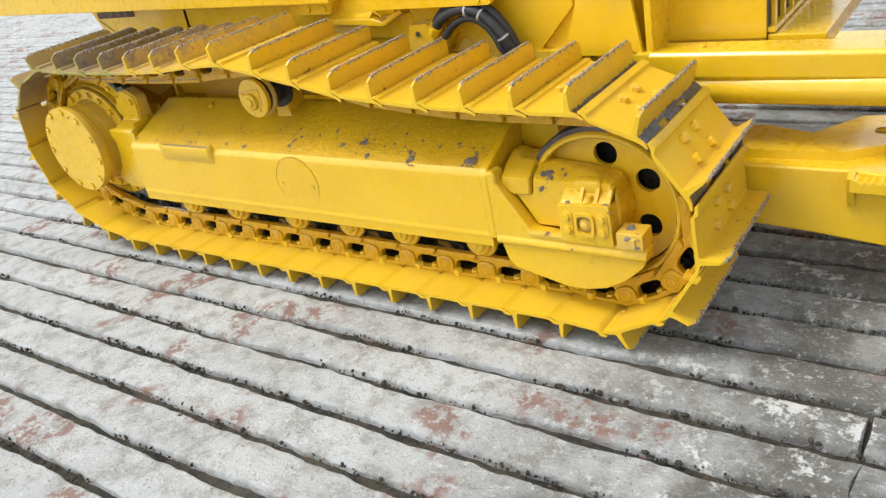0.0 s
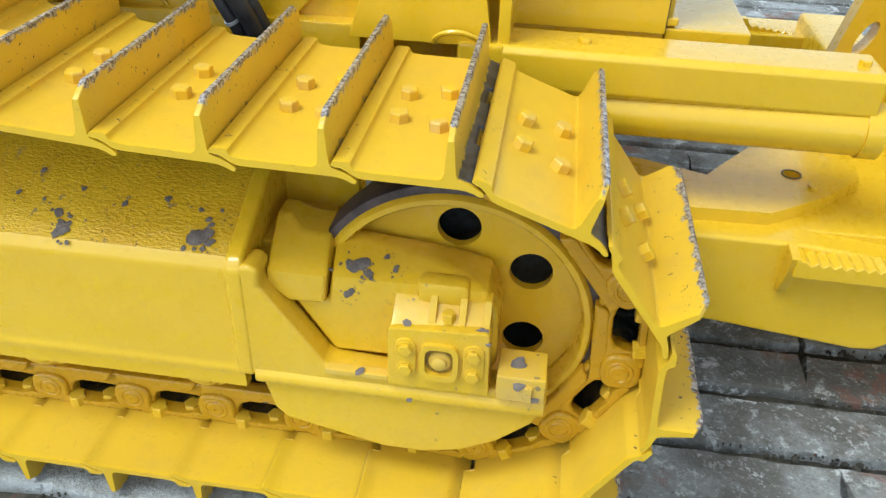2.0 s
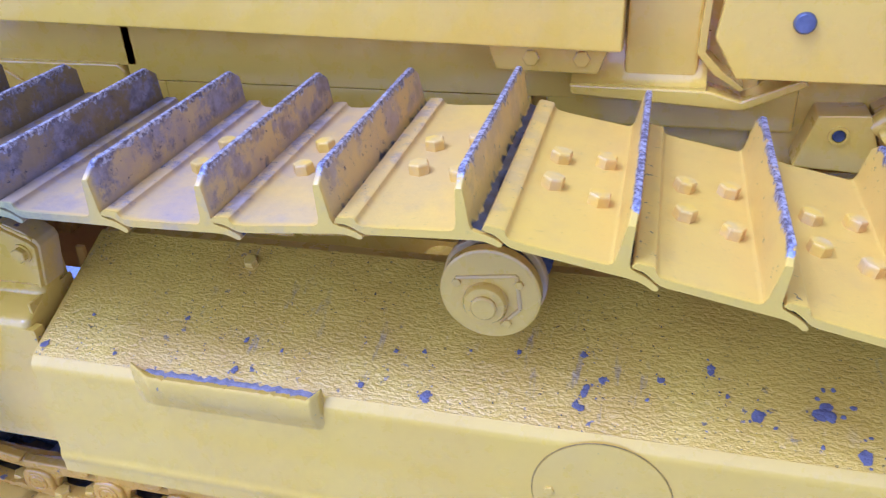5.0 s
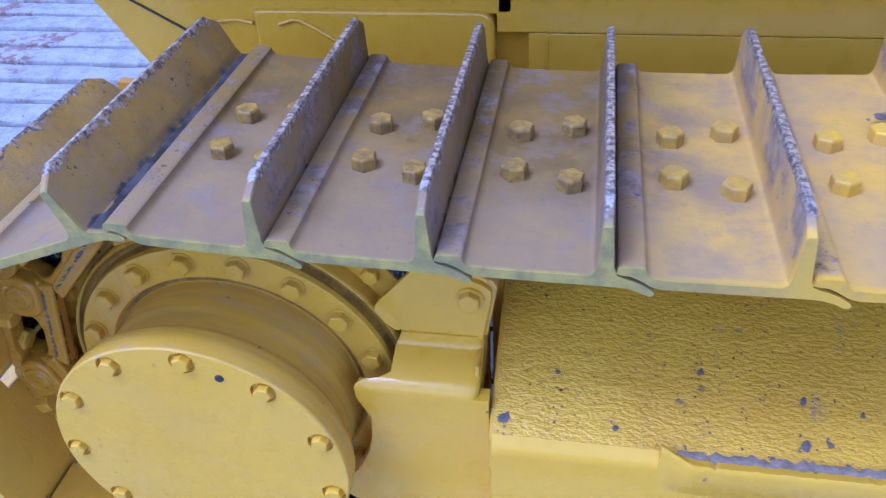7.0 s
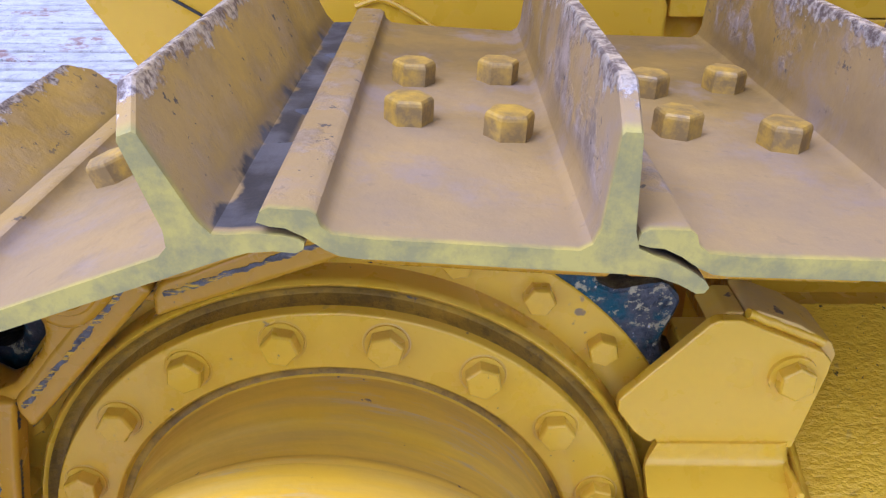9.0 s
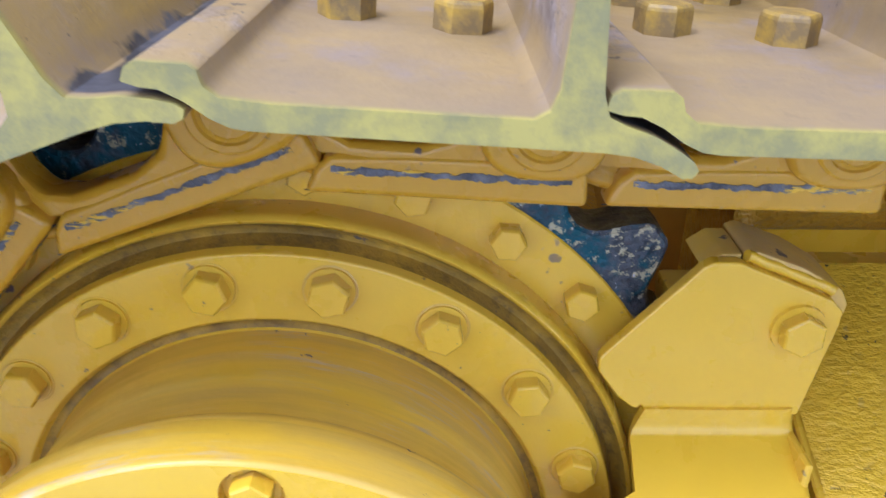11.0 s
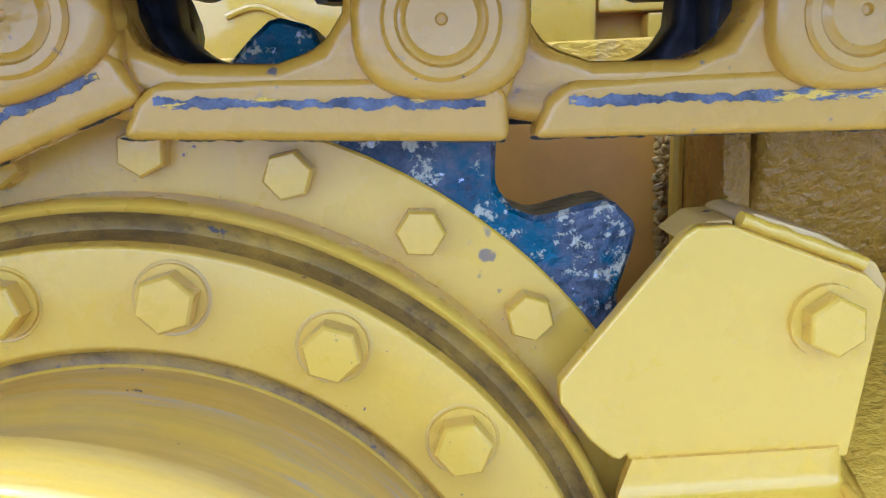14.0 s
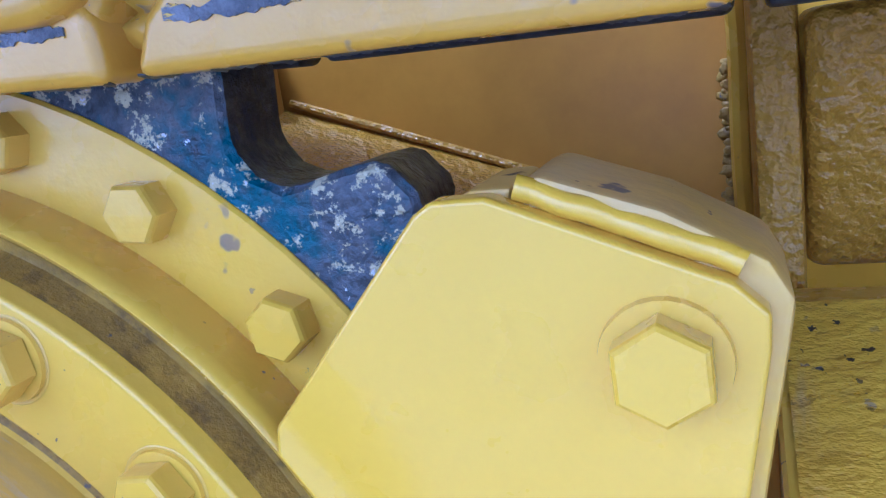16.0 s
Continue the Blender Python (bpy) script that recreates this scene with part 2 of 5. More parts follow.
def barrel_paint():
    """Yellow paint with bands of pale and brown dust that run round the barrel."""
    n = Nodes("banded_dusty_paint")
    col = n.mix(n.ramp(n.noise(3, 5), 0.35, 0.7), YELLOW, DEEP)
    bands = n.noise(16, 5, 0.65, False, (0.45, 5.0, 0.45))
    col = n.mix(n.ramp(bands, 0.40, 0.66, 0.05, 0.38), col, (0.40, 0.30, 0.12))
    col = n.mix(n.math("MULTIPLY", n.ramp(n.noise(21, 6, 0.7, False, (0.5, 4.0, 0.5)), 0.55, 0.66, 0, 0.6), n.ramp(n.noise(5, 3), 0.42, 0.56)), col, (0.45, 0.38, 0.29))
    col = n.mix(n.ramp(n.noise(46, 4, 0.65), 0.69, 0.71), col, (0.13, 0.10, 0.085))
    n.bump((n.noise(90, 4), 0.2, 0.002))
    n.bsdf.inputs["Coat Weight"].default_value, n.bsdf.inputs["Coat Roughness"].default_value = 0.25, 0.15
    return n.done(col, n.ramp(bands, 0.4, 0.6, 0.38, 0.65))


def rubbed():
    """A ragged strip along the link rail where the paint is rubbed down to blue-grey steel."""
    n = Nodes("rubbed_rail_edge")
    f = n.ramp(n.noise(70, 5, 0.65), 0.35, 0.65)
    steel = n.mix(f, (0.045, 0.048, 0.052), (0.19, 0.19, 0.195))
    kept = n.ramp(n.noise(95, 5, 0.7, False, (0.35, 1.0, 1.6)), 0.53, 0.57)
    n.bump((n.noise(200, 4), 0.9, 0.003))
    return n.done(n.mix(kept, steel, YELLOW), 0.5)


def concrete(name, joint=False):
    """Weathered grey concrete with pale scuffs, rust-red smears, oil and dirt, and the machine's shadow painted in at
    the front.
    """
    n = Nodes(name)
    big, mid, fine = n.noise(1.3, 6, 0.6), n.noise(9, 7, 0.7), n.noise(70, 5, 0.7)
    if joint:
        col = n.mix(n.ramp(mid, 0.4, 0.6), (0.03, 0.028, 0.024), (0.10, 0.09, 0.07))
        col = n.mix(n.ramp(n.noise(24, 5, 0.7), 0.60, 0.66, 0, 0.7), col, (0.19, 0.085, 0.06))
        n.bump((fine, 1.0, 0.02))
        return n.done(col, 0.95)
    col = n.mix(n.ramp(big, 0.3, 0.7), (0.37, 0.385, 0.4), (0.51, 0.53, 0.555))
    col = n.mix(n.ramp(mid, 0.47, 0.62, 0, 0.65), col, (0.23, 0.22, 0.20))
    # Dark towards the front: the machine's shadow in the colour, along with oily dirt.
    ahead = n.ramp(n.axis(0), 2.5, 3.3)
    col = n.mix(n.math("MULTIPLY", ahead, n.ramp(n.noise(2.4, 6, 0.68), 0.40, 0.56, 0.25, 0.9)), col, (0.10, 0.095, 0.085))
    col = n.mix(n.ramp(n.noise(19, 6, 0.75), 0.56, 0.62, 0, 0.6), col, (0.58, 0.60, 0.62))
    col = n.mix(n.math("MULTIPLY", ahead, n.ramp(n.noise(6, 6, 0.75), 0.57, 0.62, 0, 0.85)), col, (0.66, 0.67, 0.69))
    col = n.mix(n.ramp(fine, 0.56, 0.70, 0, 0.55), col, (0.58, 0.60, 0.62))
    col = n.mix(n.ramp(n.noise(52, 4, 0.65), 0.62, 0.67, 0, 0.7), col, (0.10, 0.095, 0.09))
    rust = n.math("MULTIPLY", n.ramp(n.noise(2.2, 3, 0.5), 0.57, 0.62), n.ramp(n.noise(14, 5, 0.7), 0.47, 0.54))
    col = n.mix(n.math("MULTIPLY", rust, 0.8), col, (0.22, 0.105, 0.08))
    n.bump((mid, 0.6, 0.02), (fine, 1.0, 0.010), (n.noise(26, 5, 0.7), 0.7, 0.012))
    return n.done(col, n.ramp(mid, 0.3, 0.7, 0.72, 0.95))


PAINT = paint("yellow_paint", 0.28, 0.10, coat=0.65)
PAINT_USED = paint("used_yellow_paint", 0.25, 0.22, dust=0.11, chips=0.2)
PAINT_DUSTY = paint("dusty_yellow_paint", 0.42, 0.2, dust=0.4, chips=0.9)
PAINT_CAKED = paint("dust_covered_paint", 0.55, 0.4, dust=0.72, chips=0.3)
# Links get a deeper orange base than the other yellow parts.
LINK_PAINT = paint("deep_link_paint", 0.24, 0.24, dust=0.05, chips=0.3, base=(0.54, 0.295, 0.009))
# Yellow paint darkened to brown and amber: shade behind the guard, in the colour.
RECESS_SHADE = metal("recess_shade_paint", (0.40, 0.185, 0.007), (0.52, 0.255, 0.009), 0.45, 9, 0.0, 0.2)
SHADE_AMBER = paint("shade_amber_paint", 0.36, 0.7, base=(0.46, 0.24, 0.008), coat=0.3, relief=0.012)
BARREL = barrel_paint()
PITTED = rough_paint()
SHOE = shoe_paint()
BLACK = metal("black_steel", (0.02, 0.02, 0.022), (0.07, 0.07, 0.075), 0.45, 50, 0.3)
BUSH = metal("worn_bushing_steel", (0.10, 0.10, 0.12), (0.20, 0.20, 0.22), 0.42, 30, 0.7)
CHROME = metal("chrome_rod", (0.75, 0.76, 0.78), (0.80, 0.81, 0.83), 0.16, 20, 1.0, 0.02)
TREAD = metal("bare_tread_steel", (0.06, 0.045, 0.045), (0.14, 0.11, 0.11), 0.5, 25, 0.5)
RAIL = rubbed()
GREASE = greased()
GRIME = grimy()
HOSE = metal("black_rubber_hose", (0.012, 0.014, 0.02), (0.03, 0.033, 0.045), 0.5, 30, 0.0)
TIE = metal("grey_plastic_tie", (0.30, 0.33, 0.38), (0.4, 0.43, 0.48), 0.4, 30, 0.0, 0.05)
DIRT = metal("dried_mud", (0.10, 0.082, 0.078), (0.20, 0.166, 0.15), 0.9, 60, 0.0, 1.0)
RED = metal("red_chip", (0.28, 0.03, 0.015), (0.45, 0.06, 0.03), 0.5, 60, 0.0)
LEDGE = metal("pale_dust", (0.19, 0.155, 0.12), (0.36, 0.30, 0.24), 0.85, 70, 0.0, 0.8)
SLAB = concrete("weathered_concrete")
JOINT = concrete("dirt_filled_joint", True)


# ---- builders ----
def finish(bm, me, smooth):
    """Writes the mesh with normals weighted by area, so that flat faces stay flat between rounded edges."""
    for f in bm.faces:
        f.smooth = True
    if len(bm.faces) > 6000:
        bm.to_mesh(me)
        bm.free()
        return
    bm.normal_update()
    keep = math.cos(radians(smooth))
    area = {f: f.calc_area() for f in bm.faces}
    normals = []
    for f in bm.faces:
        for loop in f.loops:
            n = Vector((0, 0, 0))
            for g in loop.vert.link_faces:
                if g.normal.dot(f.normal) > keep:
                    n += g.normal * area[g]
            normals.append(n.normalized() if n.length > 1e-12 else f.normal.copy())
    bm.to_mesh(me)
    bm.free()
    me.normals_split_custom_set(normals)


def part(name, bm, material, parent=None, label="", smooth=40):
    """Links a bmesh as one mesh object, under a thing where one is given."""
    me = bpy.data.meshes.new(name)
    bmesh.ops.recalc_face_normals(bm, faces=bm.faces)
    finish(bm, me, smooth)
    me.materials.append(material)
    ob = new(name, me)
    if parent is not None:
        ob.parent = parent
    return tagged(ob, label)


def again(ob, m, parent=None):
    """One more object on the same mesh."""
    o = new(ob.name.split(".")[0], ob.data)
    o.matrix_basis = m
    if parent is not None:
        o.parent = parent
    return o


def thing(name, label, category, group=""):
    return tagged(new(name), label, category, group)


def soften(bm, width, segments=2, angle=30):
    edges = [e for e in bm.edges if len(e.link_faces) == 2 and e.calc_face_angle(0) > radians(angle)]
    if edges and width:
        bmesh.ops.bevel(bm, geom=edges, offset=width, segments=segments, profile=0.5, affect="EDGES", clamp_overlap=True)
    return bm


def box(x0, x1, y0, y1, z0, z1, bevel=0.004, bm=None):
    own = bmesh.new()
    bmesh.ops.create_cube(own, size=1)
    for v in own.verts:
        v.co = Vector(((x0 + x1) / 2 + v.co.x * (x1 - x0), (y0 + y1) / 2 + v.co.y * (y1 - y0), (z0 + z1) / 2 + v.co.z * (z1 - z0)))
    soften(own, bevel)
    return join(bm, own)


def join(bm, own):
    if bm is None:
        return own
    me = bpy.data.meshes.new("tmp")
    own.to_mesh(me)
    own.free()
    bm.from_mesh(me)
    bpy.data.meshes.remove(me)
    return bm


def prism(points, y0, y1, bevel=0.003, bm=None, segments=2, axis="y"):
    """A polygon in x and z drawn out from y0 to y1 (axis "x": a polygon in y and z drawn out along x; "z": in x and y, drawn up)."""
    own = bmesh.new()
    put = {"y": lambda a, b, d: (a, d, b), "x": lambda a, b, d: (d, a, b), "z": lambda a, b, d: (a, b, d)}[axis]
    low = [own.verts.new(put(a, b, y0)) for a, b in points]
    high = [own.verts.new(put(a, b, y1)) for a, b in points]
    own.faces.new(low)
    own.faces.new(high[::-1])
    for k in range(len(points)):
        j = (k + 1) % len(points)
        own.faces.new((low[k], high[k], high[j], low[j]))
    bmesh.ops.recalc_face_normals(own, faces=own.faces)
    soften(own, bevel, segments)
    return join(bm, own)


def lathe(profile, cx=0.0, cz=0.0, steps=64, bm=None, holes=None):
    """Turns (radius, y) pairs about the y axis through (cx, cz)."""
    own = bmesh.new()
    rings = []
    for r, y in profile:
        if r < 1e-6:
            rings.append([own.verts.new((cx, y, cz))])
        else:
            rings.append([own.verts.new((cx + r * math.cos(2 * math.pi * k / steps), y, cz + r * math.sin(2 * math.pi * k / steps))) for k in range(steps)])
    for a, b in zip(rings, rings[1:]):
        for k in range(steps):
            j = (k + 1) % steps
            if len(a) == 1 and len(b) > 1:
                own.faces.new((a[0], b[k], b[j]))
            elif len(b) == 1 and len(a) > 1:
                own.faces.new((a[k], a[j], b[0]))
            elif len(a) > 1:
                own.faces.new((a[k], a[j], b[j], b[k]))
    return join(bm, own)


def rod(a, b, radius, steps=20, bm=None, cap=True):
    """A round bar from a to b."""
    own = bmesh.new()
    a, b = Vector(a), Vector(b)
    bmesh.ops.create_cone(own, cap_ends=cap, segments=steps, radius1=radius, radius2=radius, depth=(b - a).length)
    turn = (b - a).to_track_quat("Z", "Y").to_matrix().to_4x4()
    bmesh.ops.transform(own, matrix=Matrix.Translation((a + b) / 2) @ turn, verts=own.verts)
    return join(bm, own)


def tube(points, radius, steps=12, sub=6, bm=None):
    """A hose along a smooth line through the points."""
    p = [Vector(q) for q in points]
    line = []
    for k in range(len(p) - 1):
        a, b, c, d = p[max(k - 1, 0)], p[k], p[k + 1], p[min(k + 2, len(p) - 1)]
        for s in range(sub):
            t = s / sub
            line.append(0.5 * (2 * b + (c - a) * t + (2 * a - 5 * b + 4 * c - d) * t * t + (3 * b - a - 3 * c + d) * t ** 3))
    line.append(p[-1])
    own = bmesh.new()
    rings, side = [], Vector((0, 1, 0.01))
    for k, q in enumerate(line):
        way = (line[min(k + 1, len(line) - 1)] - line[max(k - 1, 0)]).normalized()
        u = way.cross(side).normalized()
        w = way.cross(u).normalized()
        side = -w if w.dot(side) < 0 else w
        rings.append([own.verts.new(q + radius * (math.cos(2 * math.pi * i / steps) * u + math.sin(2 * math.pi * i / steps) * w)) for i in range(steps)])
    for a, b in zip(rings, rings[1:]):
        for i in range(steps):
            j = (i + 1) % steps
            own.faces.new((a[i], a[j], b[j], b[i]))
    own.faces.new(rings[0])
    own.faces.new(rings[-1])
    return join(bm, own)


def bolt_mesh(name, across, height, washer=0.0, material=None, thick=0.004):
    """A hexagon head that points along +z from its seat, on a round washer where one shows."""
    bm = bmesh.new()
    base = 0.0
    if washer:
        bmesh.ops.create_cone(bm, cap_ends=True, segments=28, radius1=washer, radius2=washer * 0.97, depth=thick)
        for v in bm.verts:
            v.co.z += thick / 2 - 0.001
        base = thick - 0.0005
    own = bmesh.new()
    r = across / math.sqrt(3)
    rows = ((r, 0.0), (r, height * 0.80), (r * 0.965, height * 0.91), (r * 0.88, height), (0.0, height * 1.03))
    rings = []
    for rr, z in rows:
        rings.append([own.verts.new((rr * math.cos(math.pi / 3 * k), rr * math.sin(math.pi / 3 * k), base + z)) for k in range(6)] if rr else [own.verts.new((0, 0, base + z))])
    for a, b in zip(rings, rings[1:]):
        for k in range(6):
            j = (k + 1) % 6
            own.faces.new((a[k], a[j], b[j], b[k]) if len(b) > 1 else (a[k], a[j], b[0]))
    soften(own, across * 0.03, 1)
    join(bm, own)
    me = bpy.data.meshes.new(name)
    bmesh.ops.recalc_face_normals(bm, faces=bm.faces)
    bm.to_mesh(me)
    bm.free()
    me.materials.append(material or PAINT)
    return me


def bolt(me, m, parent, label=""):
    ob = new("bolt", me)
    ob.matrix_basis = m
    ob.parent = parent
    return tagged(ob, label)


def facing(x, y, z, turn=0.0):
    """The pose of a bolt that points at -y, towards the outside of the track."""
    return Matrix.Translation((x, y, z)) @ pose(0, 0, 0, 90) @ pose(0, 0, 0, 0, 0, turn)


def ring_points(cx, cz, r, count, first):
    return [(cx + r * math.cos(radians(first + 360 * k / count)), cz + r * math.sin(radians(first + 360 * k / count)), first + 360 * k / count) for k in range(count)]


def blob(at, size, normal, seed, bm=None):
    """A flat, uneven lump of dried mud on a surface."""
    rnd = random.Random(seed)
    own = bmesh.new()
    bmesh.ops.create_icosphere(own, subdivisions=2, radius=1)
    for v in own.verts:
        k = 1 + 0.55 * noise.noise(v.co * 1.7 + Vector((seed * 3.1, seed, 0)))
        v.co = Vector((v.co.x * size * k * rnd.uniform(0.97, 1.03), v.co.y * size * 0.72 * k, v.co.z * size * 0.16))
    turn = Vector(normal).to_track_quat("Z", "Y").to_matrix().to_4x4()
    bmesh.ops.transform(own, matrix=Matrix.Translation(at) @ turn @ pose(0, 0, 0, 0, 0, rnd.uniform(0, 360)), verts=own.verts)
    return join(bm, own)


def splat(at, size, normal, seed):
    """Mud flung on a surface: a torn main lump with a trail of smaller drops."""
    rnd = random.Random(seed * 7 + 3)
    bm = bmesh.new()
    turn = Vector(normal).to_track_quat("Z", "Y").to_matrix()
    lean = rnd.uniform(-0.5, 0.5)
    for k in range(rnd.randint(7, 12)):
        r = size * (rnd.uniform(0.45, 0.75) if k < 3 else rnd.uniform(0.08, 0.26))
        far = size * (rnd.uniform(0, 0.55) if k < 3 else rnd.uniform(0.6, 2.2))
        a = rnd.gauss(1.57 + lean, 0.8) if rnd.random() < 0.5 else rnd.gauss(-1.57 + lean, 0.8)
        blob(Vector(at) + turn @ Vector((math.cos(a) * far, math.sin(a) * far, 0)), r, normal, seed * 31 + k, bm)
    return bm


def holed(outline, holes, y0, y1, axis="y"):
    """A plate with openings that go right through it."""
    bm = bmesh.new()
    put = {"y": lambda a, b, d: (a, d, b), "z": lambda a, b, d: (a, b, d), "x": lambda a, b, d: (d, a, b)}[axis]
    sides = []
    for d in (y0, y1):
        rings = [[bm.verts.new(put(float(a), float(b), d)) for a, b in ring] for ring in (outline, *holes)]
        sides.append(rings)
        es = [bm.edges.new((r[i], r[(i + 1) % len(r)])) for r in rings for i in range(len(r))]
        bmesh.ops.triangle_fill(bm, use_beauty=True, use_dissolve=False, edges=es)
    for ra, rb in zip(*sides):
        for i in range(len(ra)):
            j = (i + 1) % len(ra)
            bm.faces.new((ra[i], ra[j], rb[j], rb[i]))
    return bm


def circle(cx, cz, r, count=28, rz=None):
    return [(cx + r * math.cos(2 * math.pi * k / count), cz + (rz or r) * math.sin(2 * math.pi * k / count)) for k in range(count)]


# ---- ground ----
ground = tagged(new("ground"), "weathered concrete yard cast in narrow strips with dirt-filled joints", "ground", kind="structure")
bed = bmesh.new()
bmesh.ops.create_grid(bed, x_segments=2, y_segments=2, size=400)
for v in bed.verts:
    v.co.z = -0.030
part("joint_bed", bed, JOINT, ground, "dark dirt and grit in the joints")


outer = bmesh.new()
for x0, x1, y0, y1 in ((-400, 400, 12.62, 400), (-400, 400, -400, -9.24), (-400, -14.0, -9.24, 12.62), (14.0, 400, -9.24, 12.62)):
    outer.faces.new([outer.verts.new((x, y, -0.006)) for x, y in ((x0, y0), (x1, y0), (x1, y1), (x0, y1))])
part("outer_concrete", outer, SLAB, ground)


def strip(x0, x1, y, width, step, seed, fine):
    """One concrete strip with chipped, wavering edges and a slightly uneven top."""
    rnd = random.Random(seed)
    bm = bmesh.new()
    count = max(2, int((x1 - x0) / step))
    tilt, lift = rnd.uniform(-0.003, 0.003), rnd.uniform(-0.004, 0.001)
    rows = []
    for k in range(count + 1):
        x = x0 + (x1 - x0) * k / count
        half = width / 2
        wob = lambda s: 0.012 * noise.noise(Vector((x * 3.1, y * 7 + s, seed * 0.37))) + 0.009 * noise.noise(Vector((x * 19, y * 5 + s, 1.7))) * fine
        dip = lambda s: 0.003 * noise.noise(Vector((x * 4, y * 3 + s, 9.1)))
        a, b = y - half + wob(1), y + half + wob(5)
        chip = 0.006 + 0.010 * max(0, noise.noise(Vector((x * 11, y * 9, 3.3))))
        chip2 = 0.006 + 0.010 * max(0, noise.noise(Vector((x * 11, y * 9, 7.7))))
        rows.append([bm.verts.new(c) for c in ((x, a - 0.004, -0.06), (x, a, -0.012 - chip * 0.3), (x, a + chip, -0.003 + lift - tilt), (x, y, lift + dip(2) * 0.5), (x, b - chip2, -0.003 + lift + tilt), (x, b, -0.012 - chip2 * 0.3), (x, b + 0.004, -0.06))])
    for row_end in (rows[0], rows[-1]):
        for v in row_end:
            v.co.x += 0.030 * noise.noise(Vector((v.co.y * 9, x0 * 2.1, 4.4))) + 0.012 * noise.noise(Vector((v.co.y * 31, x0, 1.4)))
    for p, q in zip(rows, rows[1:]):
        for i in range(6):
            bm.faces.new((p[i], q[i], q[i + 1], p[i + 1]))
    bm.faces.new(rows[0])
    bm.faces.new(rows[-1])
    return bm


STRIP_STEP = 0.205
for row in range(-44, 62):
    y = -0.115 + STRIP_STEP * row
    near = -9 <= row <= 9
    crack = 3.66 + 0.10 * noise.noise(Vector((row * 0.9, 2.2, 0))) + 0.02 * math.sin(row * 2.1)
    cuts = [-14.0, -3.0, crack, 6.0, 14.0] if near else [-14.0, crack + 0.3 * math.sin(row), 14.0]
    for i, (x0, x1) in enumerate(zip(cuts, cuts[1:])):
        close = near and -4 < x0 and x1 < 7
        g = 0.003
        part("concrete_strip", strip(x0 + g, x1 - g, y, STRIP_STEP - (0.036 if near else 0.038), 0.030 if close else 0.12, row * 13 + i, 1.0 if near else 0.6), SLAB, ground, smooth=50)

grit = bmesh.new()
grit_random = random.Random(5)
ball = bmesh.new()
bmesh.ops.create_icosphere(ball, subdivisions=1, radius=1)
ball_v = [v.co.copy() for v in ball.verts]
ball_f = [[v.index for v in f.verts] for f in ball.faces]
ball.free()
for k in range(7000):
    row = grit_random.randint(-7, 5)
    x, y = grit_random.uniform(-1.2, 4.6), -0.0125 + STRIP_STEP * row + grit_random.gauss(0, 0.013)
    if noise.noise(Vector((x * 1.6, row * 3.3, 0))) < -0.05:
        continue
    r = abs(grit_random.gauss(0, 0.0032)) + 0.0018
    sx, sy, sz = (grit_random.uniform(0.6, 1.5) * r for _ in range(3))
    vs = [grit.verts.new((x + p.x * sx, y + p.y * sy, -0.012 + grit_random.uniform(0, 0.006) + p.z * sz)) for p in ball_v]
    for f in ball_f:
        grit.faces.new([vs[i] for i in f])
tagged(part("grit", grit, JOINT, ground, "loose dark grit along the joints", smooth=80), kind="stuff")


# ---- crawler track ----
SPROCKET, IDLER = (-0.194, 0.585), (2.757, 0.470)
pins = [(-0.197, 0.974), (0.002, 0.963), (0.200, 0.958), (0.399, 0.956), (0.598, 0.957), (0.797, 0.962), (0.997, 0.980), (1.200, 0.989), (1.404, 0.951),
        (1.600, 0.912), (1.797, 0.869), (1.995, 0.848), (2.193, 0.832), (2.390, 0.824), (2.584, 0.821), (2.780, 0.819)]
pins += [(IDLER[0] + 0.350 * math.cos(radians(a)), IDLER[1] + 0.350 * math.sin(radians(a))) for a in (53.2, 20.0, -13.2, -46.4, -79.0)]
pins += [(2.636 - 0.2 * k, 0.142) for k in range(14)]
pins += [(-0.162, 0.175)]
pins += [(SPROCKET[0] + 0.375 * math.cos(radians(a)), SPROCKET[1] + 0.375 * math.sin(radians(a))) for a in (246, 215, 184, 153.2, 122.3)]
TRACK_Y, WIDE = 0.255, 0.51

track = thing("crawler_track", "yellow steel crawler track with single-grouser shoes, worn to bare metal", "crawler track")
track.location.y = 0.012


